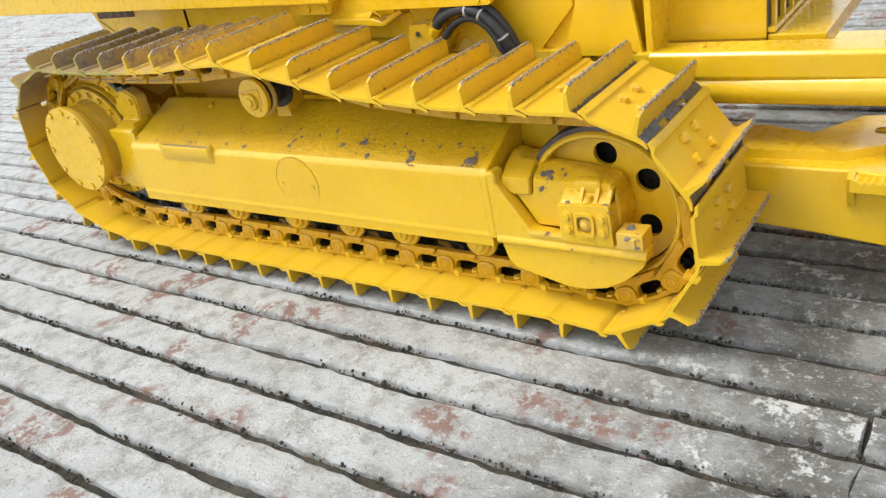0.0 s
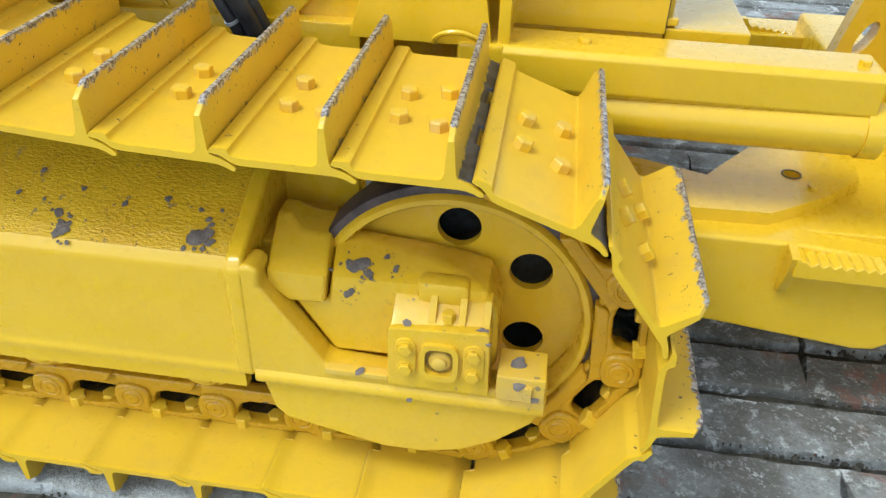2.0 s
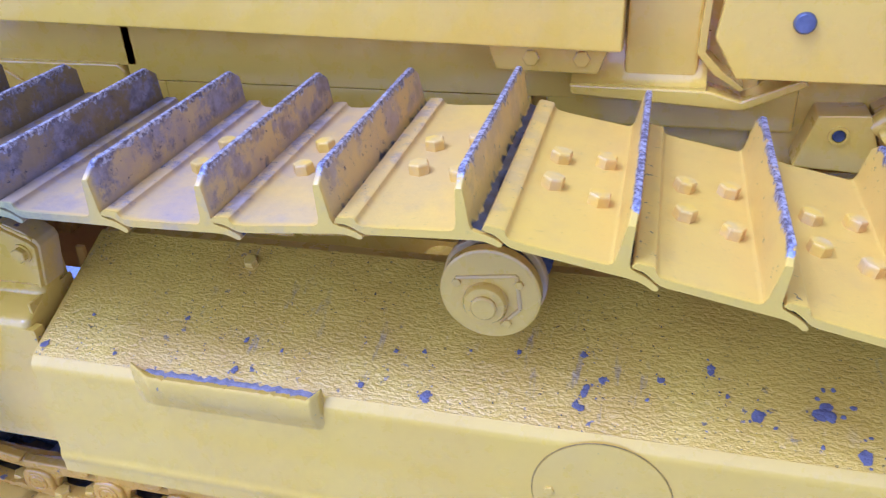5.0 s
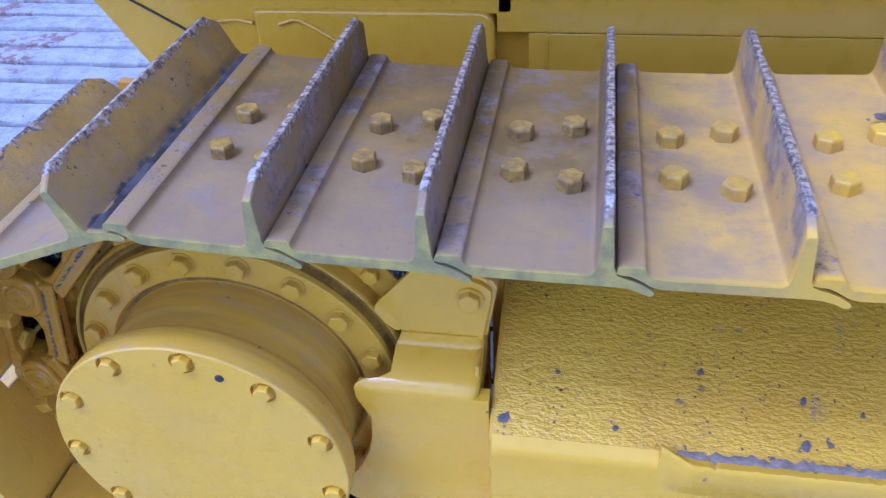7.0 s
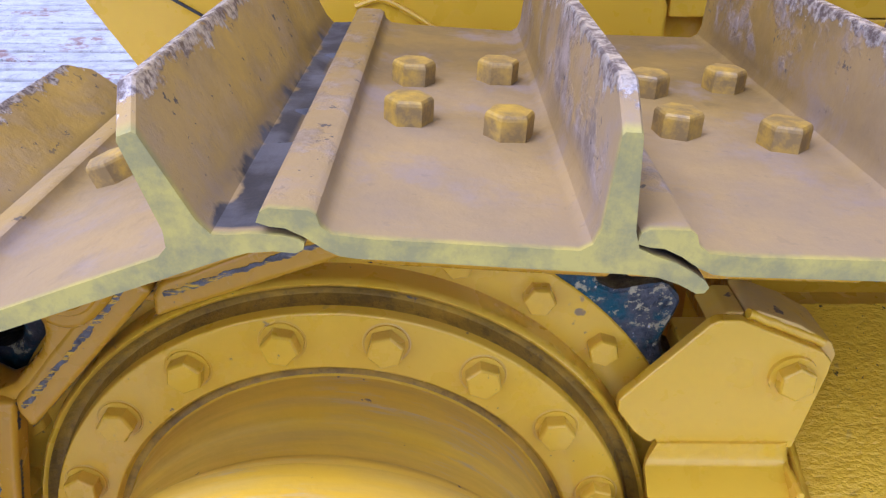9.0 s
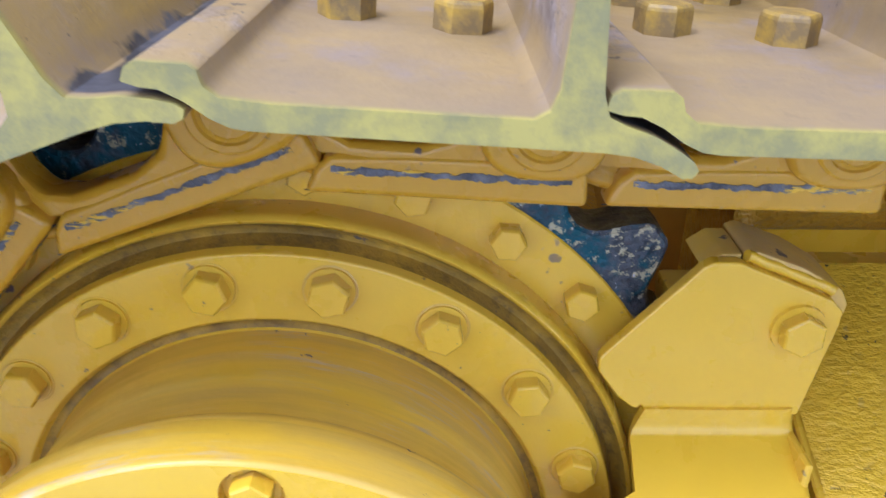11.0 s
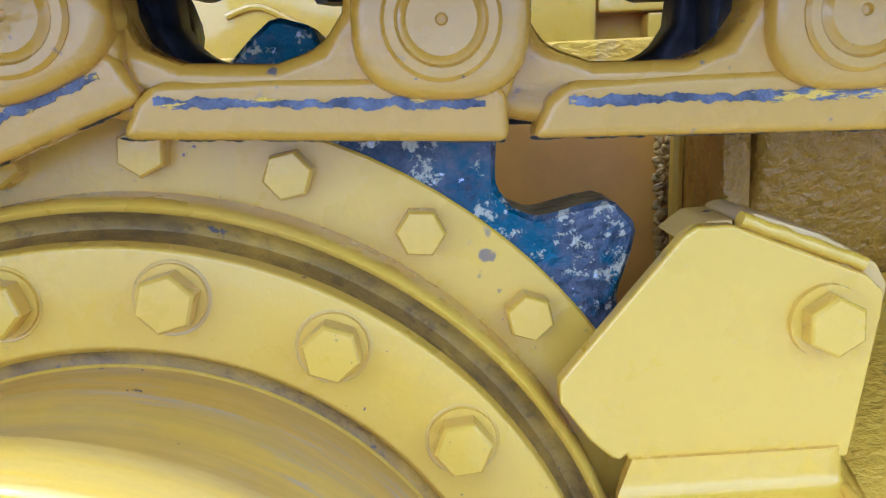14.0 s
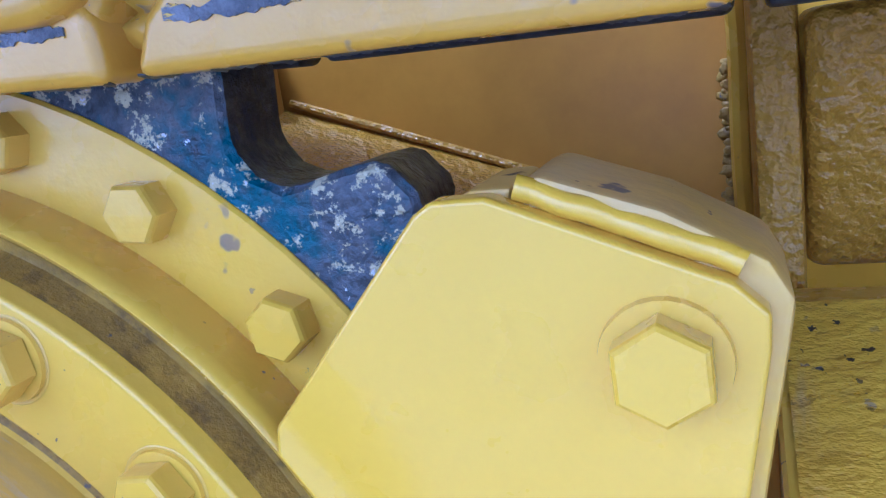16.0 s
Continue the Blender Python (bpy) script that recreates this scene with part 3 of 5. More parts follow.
def shoe_mesh():
    prof = [(-0.001, 0.063), (0.001, 0.069), (0.005, 0.0715), (0.026, 0.0715), (0.030, 0.069), (0.032, 0.063), (0.038, 0.0585), (0.060, 0.057), (0.168, 0.057), (0.1745, 0.061), (0.1775, 0.070),
            (0.1800, 0.141), (0.1815, 0.143), (0.1890, 0.143), (0.1905, 0.141), (0.1955, 0.070), (0.199, 0.060), (0.207, 0.0565), (0.219, 0.053), (0.231, 0.047), (0.238, 0.0425), (0.2405, 0.039),
            (0.2385, 0.0355), (0.234, 0.0350), (0.224, 0.040), (0.212, 0.0435), (0.200, 0.0445), (0.050, 0.045), (0.042, 0.046), (0.034, 0.0495), (0.024, 0.056), (0.014, 0.0605), (0.006, 0.061)]
    bm = bmesh.new()
    stations = (0.0, 0.004, 0.03, 0.08, 0.136, 0.140, 0.205, 0.209, 0.255, 0.301, 0.305, 0.370, 0.374, 0.43, 0.48, 0.506, 0.51)
    rings = []
    for y in stations:
        ring = []
        notch = 0.139 < y < 0.206 or 0.304 < y < 0.371
        for u, v in prof:
            if notch and u > 0.213:
                u, v = 0.213 + (u - 0.213) * 0.1, min(v, 0.050) + (0.048 - min(v, 0.050)) * 0.3
            if v > 0.1:
                v -= 0.020 * max(0.0, 1 - min(y, WIDE - y) / 0.028)
            ring.append(bm.verts.new((u, y, v)))
        rings.append(ring)
    for a, b in zip(rings, rings[1:]):
        for k in range(len(prof)):
            j = (k + 1) % len(prof)
            bm.faces.new((a[k], a[j], b[j], b[k]))
    bm.faces.new(rings[0])
    bm.faces.new(rings[-1])
    bmesh.ops.recalc_face_normals(bm, faces=bm.faces)
    return bm


def link_mesh(side):
    """One link of the chain; side 1 faces the outside of the track, -1 the machine."""
    prof = [(-0.034, -0.022), (-0.012, -0.040), (0.050, -0.050), (0.222, -0.050), (0.236, -0.034), (0.242, 0.0), (0.236, 0.030), (0.228, 0.044),
            (0.156, 0.044), (0.152, 0.004), (0.142, -0.012), (0.120, -0.020), (0.074, -0.020), (0.052, -0.012), (0.044, 0.004), (0.040, 0.044), (-0.018, 0.044), (-0.034, 0.020)]
    bm = bmesh.new()
    low = [bm.verts.new((u, 0.1755, v)) for u, v in prof]
    high = [bm.verts.new((u, 0.212, v)) for u, v in prof]
    bm.faces.new(low)
    bm.faces.new(high[::-1])
    for k in range(len(prof)):
        j = (k + 1) % len(prof)
        bm.faces.new((low[k], high[k], high[j], low[j]))
    bmesh.ops.recalc_face_normals(bm, faces=bm.faces)
    soften(bm, 0.008, 3)
    for v in bm.verts:
        v.co.y += 0.026 * (1 - min(1, max(0, (v.co.x - 0.022) / 0.04)))
    prism([(0.044, -0.057), (0.052, -0.038), (0.062, -0.029), (0.120, -0.026), (0.226, -0.024), (0.233, -0.033), (0.235, -0.057)], 0.174, 0.202, 0.009, bm, 4)
    foot = [(0.020, 0.0445), (0.024, 0.028), (0.050, 0.022), (0.075, 0.030), (0.130, 0.030), (0.155, 0.022), (0.178, 0.022), (0.186, 0.0445)]
    prism(foot, 0.164, 0.200, 0.004, bm)
    boss = []
    for k in range(28):
        c, s = math.cos(2 * math.pi * k / 28), math.sin(2 * math.pi * k / 28)
        boss.append((0.200 + 0.043 * math.copysign(abs(c) ** 0.72, c), 0.003 + 0.040 * math.copysign(abs(s) ** 0.72, s)))
    prism(boss, 0.164, 0.200, 0.008, bm, 3)
    if side < 0:
        for v in bm.verts:
            v.co.y = 2 * TRACK_Y - v.co.y
    return bm


shoe_bm, near_bm, far_bm = shoe_mesh(), link_mesh(1), link_mesh(-1)
SHOE_BOLT = bolt_mesh("shoe_bolt", 0.0315, 0.019, 0.0, dusty_bolt())
NUT = bolt_mesh("track_nut", 0.034, 0.026, 0.0, PAINT_USED)
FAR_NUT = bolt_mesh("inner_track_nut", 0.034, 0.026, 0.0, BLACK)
first = None
for k, a in enumerate(pins):
    b = pins[(k + 1) % len(pins)]
    angle = math.degrees(math.atan2(b[1] - a[1], b[0] - a[0]))
    long = math.hypot(b[0] - a[0], b[1] - a[1]) / 0.2
    at = Matrix.Translation((a[0], 0, a[1])) @ pose(0, 0, 0, 0, -angle, 0) @ Matrix.Diagonal((long, 1, 1, 1))
    if first is None:
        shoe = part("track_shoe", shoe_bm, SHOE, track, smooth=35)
        near = part("track_link", near_bm, LINK_PAINT, track, smooth=35)
        # Inner links are black, unlike the yellow outer ones.
        far = part("track_link", far_bm, BLACK, track, "black inner track link", smooth=35)
        bush = part("bushing", rod((0.2, 0.205, 0), (0.2, 0.305, 0), 0.030), BUSH, track)
        pin_end = part("pin_end", lathe([(0.0, 0.1635), (0.0022, 0.1630), (0.0030, 0.1608), (0.0165, 0.1605), (0.0185, 0.1628), (0.0205, 0.1632), (0.0220, 0.1612), (0.0265, 0.1612), (0.0285, 0.1632), (0.0285, 0.18)], 0.2, 0, 28), LINK_PAINT, track)
        rag = lambda i, row: 0.0022 * noise.noise(Vector((i * 0.13, row, 0.3))) + 0.0013 * noise.noise(Vector((i * 0.71, row, 4.3)))
        ragged = [(0.062 + 0.160 * i / 120, -0.0365 + rag(i, 0.0)) for i in range(121)]
        ragged += [(0.222 - 0.160 * i / 120, -0.0408 + rag(i, 5.0)) for i in range(121)]
        edge = part("rail_edge", prism(ragged, 0.1732, 0.184, 0.0), RAIL, track)
        line = bmesh.new()
        for i in range(60):
            u = 0.046 + 0.187 * i / 60
            if noise.noise(Vector((i * 0.21, 0.5, 0))) > -0.12:
                blob((u, 0.1800, -0.0566), 0.0028 + 0.0026 * abs(noise.noise(Vector((i * 1.7, 2.5, 0)))), (0, -0.4, -1), i, line)
        crumbs = tagged(part("grease_line", line, BLACK, track), "black greasy crumbs along the link", kind="stuff")
        first = (shoe, near, far, bush, pin_end, edge, crumbs)
        for o in first:
            o.matrix_basis = at
        own = first
    else:
        rubbed = a[1] > 0.5 and a[0] < 0.75
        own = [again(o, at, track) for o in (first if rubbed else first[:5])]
        if rubbed:
            tagged(own[6], kind="stuff")
    for u, y in ((0.070, 0.193), (0.070, 0.293), (0.142, 0.173), (0.142, 0.313)):
        bolt(SHOE_BOLT, Matrix.Translation((u, y, 0.0565)) @ pose(0, 0, 0, 0, 0, (k * 37 + u * 900) % 60), own[0])
        if 0.16 < y < 0.2 or y > 0.3:
            again_nut = new("nut", NUT if y < 0.25 else FAR_NUT)
            again_nut.matrix_basis = Matrix.Translation((u, y, 0.046)) @ pose(0, 0, 0, 180)
            again_nut.parent = own[0]

# ---- drive sprocket and final drive ----
CX, CZ = SPROCKET
sprocket = thing("drive_sprocket", "blue-grey bare steel drive sprocket with grease and flecks of yellow paint", "sprocket")
sprocket.location.y = -0.007
teeth = []
TEETH = 23
for k in range(TEETH):
    mid = 41.9 + 360 / TEETH * k
    for off, r in ((-5.6, 0.366), (-4.7, 0.373), (-3.1, 0.390), (-1.9, 0.401), (-1.1, 0.404), (1.1, 0.404), (1.9, 0.401), (3.1, 0.390), (4.7, 0.373), (5.6, 0.366), (7.8, 0.362)):
        teeth.append((CX + r * math.cos(radians(mid + off)), CZ + r * math.sin(radians(mid + off))))
part("toothed_rim", prism(teeth, 0.2585, 0.306, 0.003, None, 1), GREASE, sprocket)
hub_bolt = bolt_mesh("hub_bolt", 0.0285, 0.0135, 0.0192, PAINT_USED, 0.0035)
rim_bolt = bolt_mesh("rim_bolt", 0.0255, 0.015, 0.0, PAINT_USED)
part("bolt_ring", lathe([(0.286, 0.300), (0.290, 0.256), (0.3445, 0.256), (0.3460, 0.2575), (0.3460, 0.300)], CX, CZ, 96), PAINT_USED, sprocket, "yellow painted bolt ring")
for x, z, a in ring_points(CX, CZ, 0.322, 25, 41.5):
    bolt(rim_bolt, facing(x, 0.2565, z, a), sprocket)
drive = thing("final_drive", "yellow painted final drive hub with a bolted round cover", "final drive")
drive.location = (0.0, -0.011, -0.0035)
part("hub", lathe([(0.0, 0.36), (0.298, 0.36), (0.302, 0.255), (0.302, 0.236), (0.3005, 0.231), (0.298, 0.229), (0.2955, 0.2305), (0.292, 0.236), (0.288, 0.240), (0.2835, 0.240), (0.2808, 0.232),
                    (0.2792, 0.217), (0.277, 0.214), (0.2255, 0.214), (0.2230, 0.2155), (0.2210, 0.220), (0.2165, 0.223), (0.2125, 0.221), (0.2105, 0.214), (0.209, 0.3)], CX, CZ, 160), PAINT_USED, drive, smooth=60)
part("barrel", lathe([(0.2120, 0.2235), (0.2105, 0.195), (0.2115, 0.165), (0.2095, 0.161), (0.2085, 0.150), (0.2105, 0.122), (0.2180, 0.112), (0.2255, 0.098), (0.2265, 0.070)], CX, CZ, 160), BARREL, drive, "dusty yellow barrel of the hub", smooth=60)
part("groove_grime", lathe([(0.2945, 0.2318), (0.2918, 0.2357), (0.2879, 0.2393), (0.2838, 0.2393), (0.2815, 0.2318), (0.2803, 0.2250)], CX, CZ, 128), GRIME, drive, "brown grime in the groove", smooth=60)
part("groove_grime", lathe([(0.2200, 0.2205), (0.2165, 0.2222), (0.2130, 0.2205)], CX, CZ, 128), GRIME, drive, "brown grime in the groove", smooth=60)
for x, z, a in ring_points(CX, CZ, 0.254, 18, 39.0):
    bolt(hub_bolt, facing(x, 0.2145, z, a * 1.7), drive)
    part("spot_face", lathe([(0.0190, 0.2138), (0.0203, 0.2134), (0.0209, 0.2138)], x, z, 28), PAINT_DUSTY, drive, "dirty ring round the bolt")
pockets = [circle(x, z, 0.0192, 24) for x, z, a in ring_points(CX, CZ, 0.2110, 11, 18.5)]
part("round_cover", holed(circle(CX, CZ, 0.2315, 144), pockets, 0.048, 0.058), PAINT_USED, drive, "round yellow cover with sunken bolt seats")
part("cover_edge", lathe([(0.2312, 0.0482), (0.2330, 0.0492), (0.2342, 0.0520), (0.2342, 0.072), (0.2325, 0.076), (0.2325, 0.088), (0.2265, 0.092)], CX, CZ, 144), BARREL, drive, smooth=60)
part("cover_seat", lathe([(0.0, 0.0560), (0.2315, 0.0560)], CX, CZ, 96), PAINT_DUSTY, drive)
cover_bolt = bolt_mesh("cover_bolt", 0.0235, 0.013, 0.0165, PAINT_USED, 0.003)
for x, z, a in ring_points(CX, CZ, 0.2110, 11, 18.5):
    bolt(cover_bolt, facing(x, 0.0562, z, a), drive)
part("drain_plug", lathe([(0.0, 0.046), (0.006, 0.046), (0.007, 0.0495)], CX + 0.072, CZ + 0.186, 16), BLACK, drive, "small dark plug")

# ---- track frame ----
frame_thing = thing("crawler_undercarriage", "long yellow painted undercarriage beam with a pitted, muddy sloping top", "undercarriage")
X0, X1 = 0.248, 2.362
face = [(0.090, 0.314), (0.086, 0.318), (0.0865, 0.346), (0.0845, 0.352), (0.0840, 0.360), (0.0850, 0.368), (0.0895, 0.380), (0.092, 0.590), (0.096, 0.606), (0.106, 0.618), (0.122, 0.627), (0.40, 0.752), (0.43, 0.752), (0.43, 0.30), (0.12, 0.30), (0.10, 0.345)]
part("side_plate", prism(face[:10] + [(0.108, 0.62), (0.112, 0.314)], X0, X1, 0.0, None, 1, "x"), PAINT, frame_thing, "smooth yellow side plate", smooth=40)
top = bmesh.new()
cells = 170
rows = []
for i in range(cells + 1):
    x = X0 + (X1 - X0) * i / cells
    row = []
    for j in range(31):
        s = j / 30
        y, z = 0.107 + 0.293 * s, 0.619 + 0.133 * s
        amp = min(1, s / 0.06) * 0.0022
        row.append(top.verts.new((x, y, z + amp * noise.noise(Vector((x * 70, y * 60, 0))) + amp * 0.7 * noise.noise(Vector((x * 160, y * 120, 4))))))
    rows.append(row)
for p, q in zip(rows, rows[1:]):
    for j in range(30):
        top.faces.new((p[j], q[j], q[j + 1], p[j + 1]))
part("top_plate", top, PITTED, frame_thing, "pitted yellow top plate with mud spatter", smooth=70)
part("inner_box", box(X0 + 0.002, X1 - 0.002, 0.14, 0.43, 0.30, 0.60, 0.004), PAINT_USED, frame_thing)
# Face leaned downward, with a deeper colour, to put it in shade.
part("upper_beam", prism([(0.492, 0.742), (0.448, 0.850), (0.446, 0.900), (0.525, 0.900), (0.525, 0.742)], 0.268, 1.30, 0.010, None, 3, "x"), SHADE_AMBER, frame_thing)
part("corner_post", box(0.240, 0.266, 0.455, 0.62, 0.64, 0.93, 0.006), SHADE_AMBER, frame_thing)
part("inner_wall", box(-0.520, 0.240, 0.600, 0.62, 0.50, 0.930, 0.0), RECESS_SHADE, frame_thing)
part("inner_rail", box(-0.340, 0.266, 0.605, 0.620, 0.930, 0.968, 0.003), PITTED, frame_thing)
# Added filler that closes the see-through gap with a dark back.
part("gap_filler", box(0.2228, 0.2418, 0.330, 0.340, 0.36, 0.745, 0.0), RECESS_SHADE, frame_thing)
floor_bm = prism([(-0.160, 0.70), (-0.160, 0.8830), (0.110, 0.7890), (0.110, 0.70)], 0.45, 0.598, 0.0)
for v in floor_bm.verts:
    if v.co.z > 0.75 and v.co.y < 0.5:
        v.co.z -= 0.045
part("inner_floor", floor_bm, SHADE_AMBER, frame_thing)
part("inner_post", box(-0.200, -0.142, 0.565, 0.598, 0.84, 0.928, 0.004), RECESS_SHADE, frame_thing)
part("weld_bead", tube([(-0.135, 0.596, 0.882), (-0.040, 0.596, 0.847), (0.069, 0.596, 0.806), (0.112, 0.596, 0.790)], 0.0035, 8, 4), SHADE_AMBER, frame_thing)
part("weld_bead", tube([(0.234, 0.560, 0.92), (0.235, 0.558, 0.88), (0.234, 0.560, 0.80), (0.236, 0.558, 0.74)], 0.007, 8, 4), PAINT_USED, frame_thing)
lumps = bmesh.new()
for k in range(90):
    blob((0.231 + 0.007 * math.sin(k * 2.3), 0.588 + 0.010 * math.cos(k * 1.7), 0.745 + 0.0014 * k), 0.0042 + 0.002 * math.sin(k * 1.3), (-0.3, -1, 0.1), k, lumps)
tagged(part("dirt_clump", lumps, GRIME, frame_thing, "crumbly dark dirt in the corner"), kind="stuff")
part("back_plate", box(X0, X1, 0.401, 0.43, 0.30, 0.749, 0.0), PAINT_USED, frame_thing)
part("rear_end", prism([(0.110, 0.352), (0.110, 0.612), (0.128, 0.626), (0.40, 0.750), (0.40, 0.352)], X0 - 0.006, X0 + 0.004, 0.002, None, 1, "x"), PAINT_USED, frame_thing)
# torn cover strip along the rear of the top edge, with a dusty ledge behind it
strip_bm = bmesh.new()
tears = []
for k in range(81):
    x = 0.49 + 0.395 * k / 80
    rise = min(1.0, k / 9) * (1.0 if k < 77 else (80 - k) / 3 * 0.9 + 0.1)
    out = 0.0920 - 0.017 * rise
    ends = max(0.0, 1 - k / 9) + max(0.0, 1 - (80 - k) / 5)
    top_z = 0.630 + 0.016 * min(1, ends) + (0.005 * noise.noise(Vector((k * 0.37, 3, 0))) + 0.004 * noise.noise(Vector((k * 1.3, 1, 0)))) * (1 - min(1, ends))
    tears.append([strip_bm.verts.new(c) for c in ((x, 0.0925, 0.545), (x, 0.0925 * 0.6 + out * 0.4, 0.566), (x, out, 0.590), (x, out - 0.001, top_z - 0.008), (x, out + 0.003, top_z), (x, out + 0.008, top_z - 0.001), (x, 0.104, 0.622), (x, 0.104, 0.545))])
for p, q in zip(tears, tears[1:]):
    for i in range(7):
        strip_bm.faces.new((p[i], q[i], q[i + 1], p[i + 1]))
strip_bm.faces.new(tears[0])
strip_bm.faces.new(tears[-1])
part("cover_strip", strip_bm, PAINT_USED, frame_thing, "yellow cover strip with a torn top edge", smooth=50)
ledge_bm = bmesh.new()
edge_rows = []
for k in range(61):
    x = 0.515 + 0.355 * k / 60
    back = 0.107 + 0.006 * noise.noise(Vector((k * 0.5, 8, 0))) + 0.004 * noise.noise(Vector((k * 1.7, 2, 0)))
    edge_rows.append([ledge_bm.verts.new(c) for c in ((x, 0.086, 0.612), (x, 0.086, 0.6245), (x, 0.096, 0.6270), (x, back, 0.6262 + (back - 0.107) * 0.454), (x, back, 0.612))])
for p, q in zip(edge_rows, edge_rows[1:]):
    for i in range(4):
        ledge_bm.faces.new((p[i], q[i], q[i + 1], p[i + 1]))
part("dust_ledge", ledge_bm, LEDGE, frame_thing, "pale grey dust behind the torn edge", smooth=50)
# round inspection cover
part("inspection_cover", lathe([(0.0, 0.0900), (0.1200, 0.0900), (0.121, 0.0935)], 1.395, 0.493, 64), PAINT_USED, frame_thing, "flush round inspection cover")
part("cover_groove", tube([(1.395 + 0.1222 * math.cos(a), 0.0907, 0.493 + 0.1222 * math.sin(a)) for a in np.linspace(0, 2 * math.pi, 49).tolist()], 0.0010, 6, 1), GRIME, frame_thing, "thin dirty groove")
cover_pip = bolt_mesh("cover_pip", 0.016, 0.004, 0.0, PAINT_USED)
for x, z in ((1.304, 0.490), (1.486, 0.484)):
    bolt(cover_pip, facing(x, 0.0897, z), frame_thing)
plug = bolt_mesh("filler_plug", 0.026, 0.014, 0.018, PAINT_USED)
bolt(plug, Matrix.Translation((0.637, 0.355, 0.730)) @ pose(0, 0, 0, 24), frame_thing)
# rear cheek round the hub and the bent guard plate
cheek = [(0.240, 0.656), (0.0325, 0.656), (0.0315, 0.64)]
for a in (2, -8, -18, -28, -38, -48):
    cheek.append((CX + 0.245 * math.cos(radians(a)), CZ + 0.245 * math.sin(radians(a))))
cheek += [(0.020, 0.36), (0.040, 0.345), (0.240, 0.345)]
part("rear_cheek", prism(cheek, 0.1372, 0.165, 0.002, None, 2), PAINT, frame_thing)
sheet = bmesh.new()
bends = [(0.2045, 0.722, 0.098), (0.2045, 0.709, 0.093), (0.2030, 0.703, 0.090), (0.1990, 0.6985, 0.088), (0.1600, 0.6785, 0.086), (0.1520, 0.6740, 0.070), (0.1465, 0.6705, 0.044), (0.1415, 0.6665, 0.034), (0.1380, 0.6600, 0.031), (0.1370, 0.6520, 0.032), (0.1370, 0.6300, 0.036)]
lines = []
for y, z, left in bends:
    across = [left + (0.208 - left) * u / 6 for u in range(7)]
    line = [(x, y, z) for x in across] + [(0.216, y + 0.002, z), (0.222, y + 0.008, z), (0.2245, y + 0.018, z), (0.225, max(y + 0.03, 0.26), z)]
    lines.append([sheet.verts.new(c) for c in line])
for p, q in zip(lines, lines[1:]):
    for k in range(len(p) - 1):
        sheet.faces.new((p[k], q[k], q[k + 1], p[k + 1]))
bmesh.ops.recalc_face_normals(sheet, faces=sheet.faces)
bmesh.ops.solidify(sheet, geom=sheet.faces[:], thickness=0.008)
part("guard_fold", sheet, PAINT, frame_thing, "folded lower part of the guard plate", smooth=60)
guard = [(0.0585, 0.769), (0.1270, 0.848), (0.1340, 0.8525), (0.1530, 0.8525), (0.2280, 0.8210), (0.2380, 0.8110), (0.2375, 0.7990), (0.2230, 0.7140), (0.0990, 0.7160), (0.0960, 0.7235), (0.0920, 0.7205), (0.0870, 0.7230), (0.0750, 0.7340), (0.0580, 0.7580)]
plate_bm = prism(guard, 0.208, 0.220, 0.0022, None, 3)
curl = Vector((-0.80, 0.0, -0.60))
knee = Vector((0.0880, 0.0, 0.7480))
for k in range(9):
    bmesh.ops.bisect_plane(plate_bm, geom=plate_bm.verts[:] + plate_bm.edges[:] + plate_bm.faces[:], plane_co=knee + curl * 0.0035 * k, plane_no=curl)
for v in plate_bm.verts:
    past = max(0.0, (v.co - knee).dot(curl))
    v.co.y -= 9.0 * past * past
part("guard_plate", plate_bm, PAINT, frame_thing, "yellow guard plate with a bent corner", smooth=60)
part("guard_flange", prism([(0.1600, 0.8535), (0.1690, 0.8570), (0.2070, 0.8430), (0.2385, 0.8250), (0.2455, 0.8120), (0.2435, 0.7990), (0.2290, 0.7140), (0.221, 0.716), (0.2340, 0.8020), (0.2300, 0.8120), (0.1620, 0.8430)], 0.2175, 0.276, 0.003, None, 2), PAINT_CAKED, frame_thing, "dusty bent edge of the guard plate")
part("guard_lip", prism([(0.128, 0.842), (0.144, 0.8535), (0.160, 0.8535), (0.156, 0.842)], 0.2205, 0.268, 0.003, None, 2), PAINT_DUSTY, frame_thing)
part("weld_bead", tube([(0.161 + 0.070 * k / 9, 0.2185 + 0.0008 * math.sin(k * 1.9), 0.8535 - 0.0290 * k / 9 + 0.0004 * math.sin(k * 2.6)) for k in range(10)], 0.0046, 10, 4), PAINT, frame_thing, "weld along the guard plate", smooth=70)
part("guard_side", prism([(0.2150, 0.420), (0.2150, 0.700), (0.2225, 0.700), (0.2225, 0.420)], 0.165, 0.300, 0.003, None, 2), PAINT_USED, frame_thing)
guard_bolt = bolt_mesh("guard_bolt", 0.0300, 0.0115, 0.0215, PAINT, 0.005)
bolt(guard_bolt, facing(0.2060, 0.2085, 0.7965, 32), frame_thing)
part("guard_post", box(0.120, 0.215, 0.240, 0.30, 0.60, 0.80, 0.006), PAINT_USED, frame_thing)

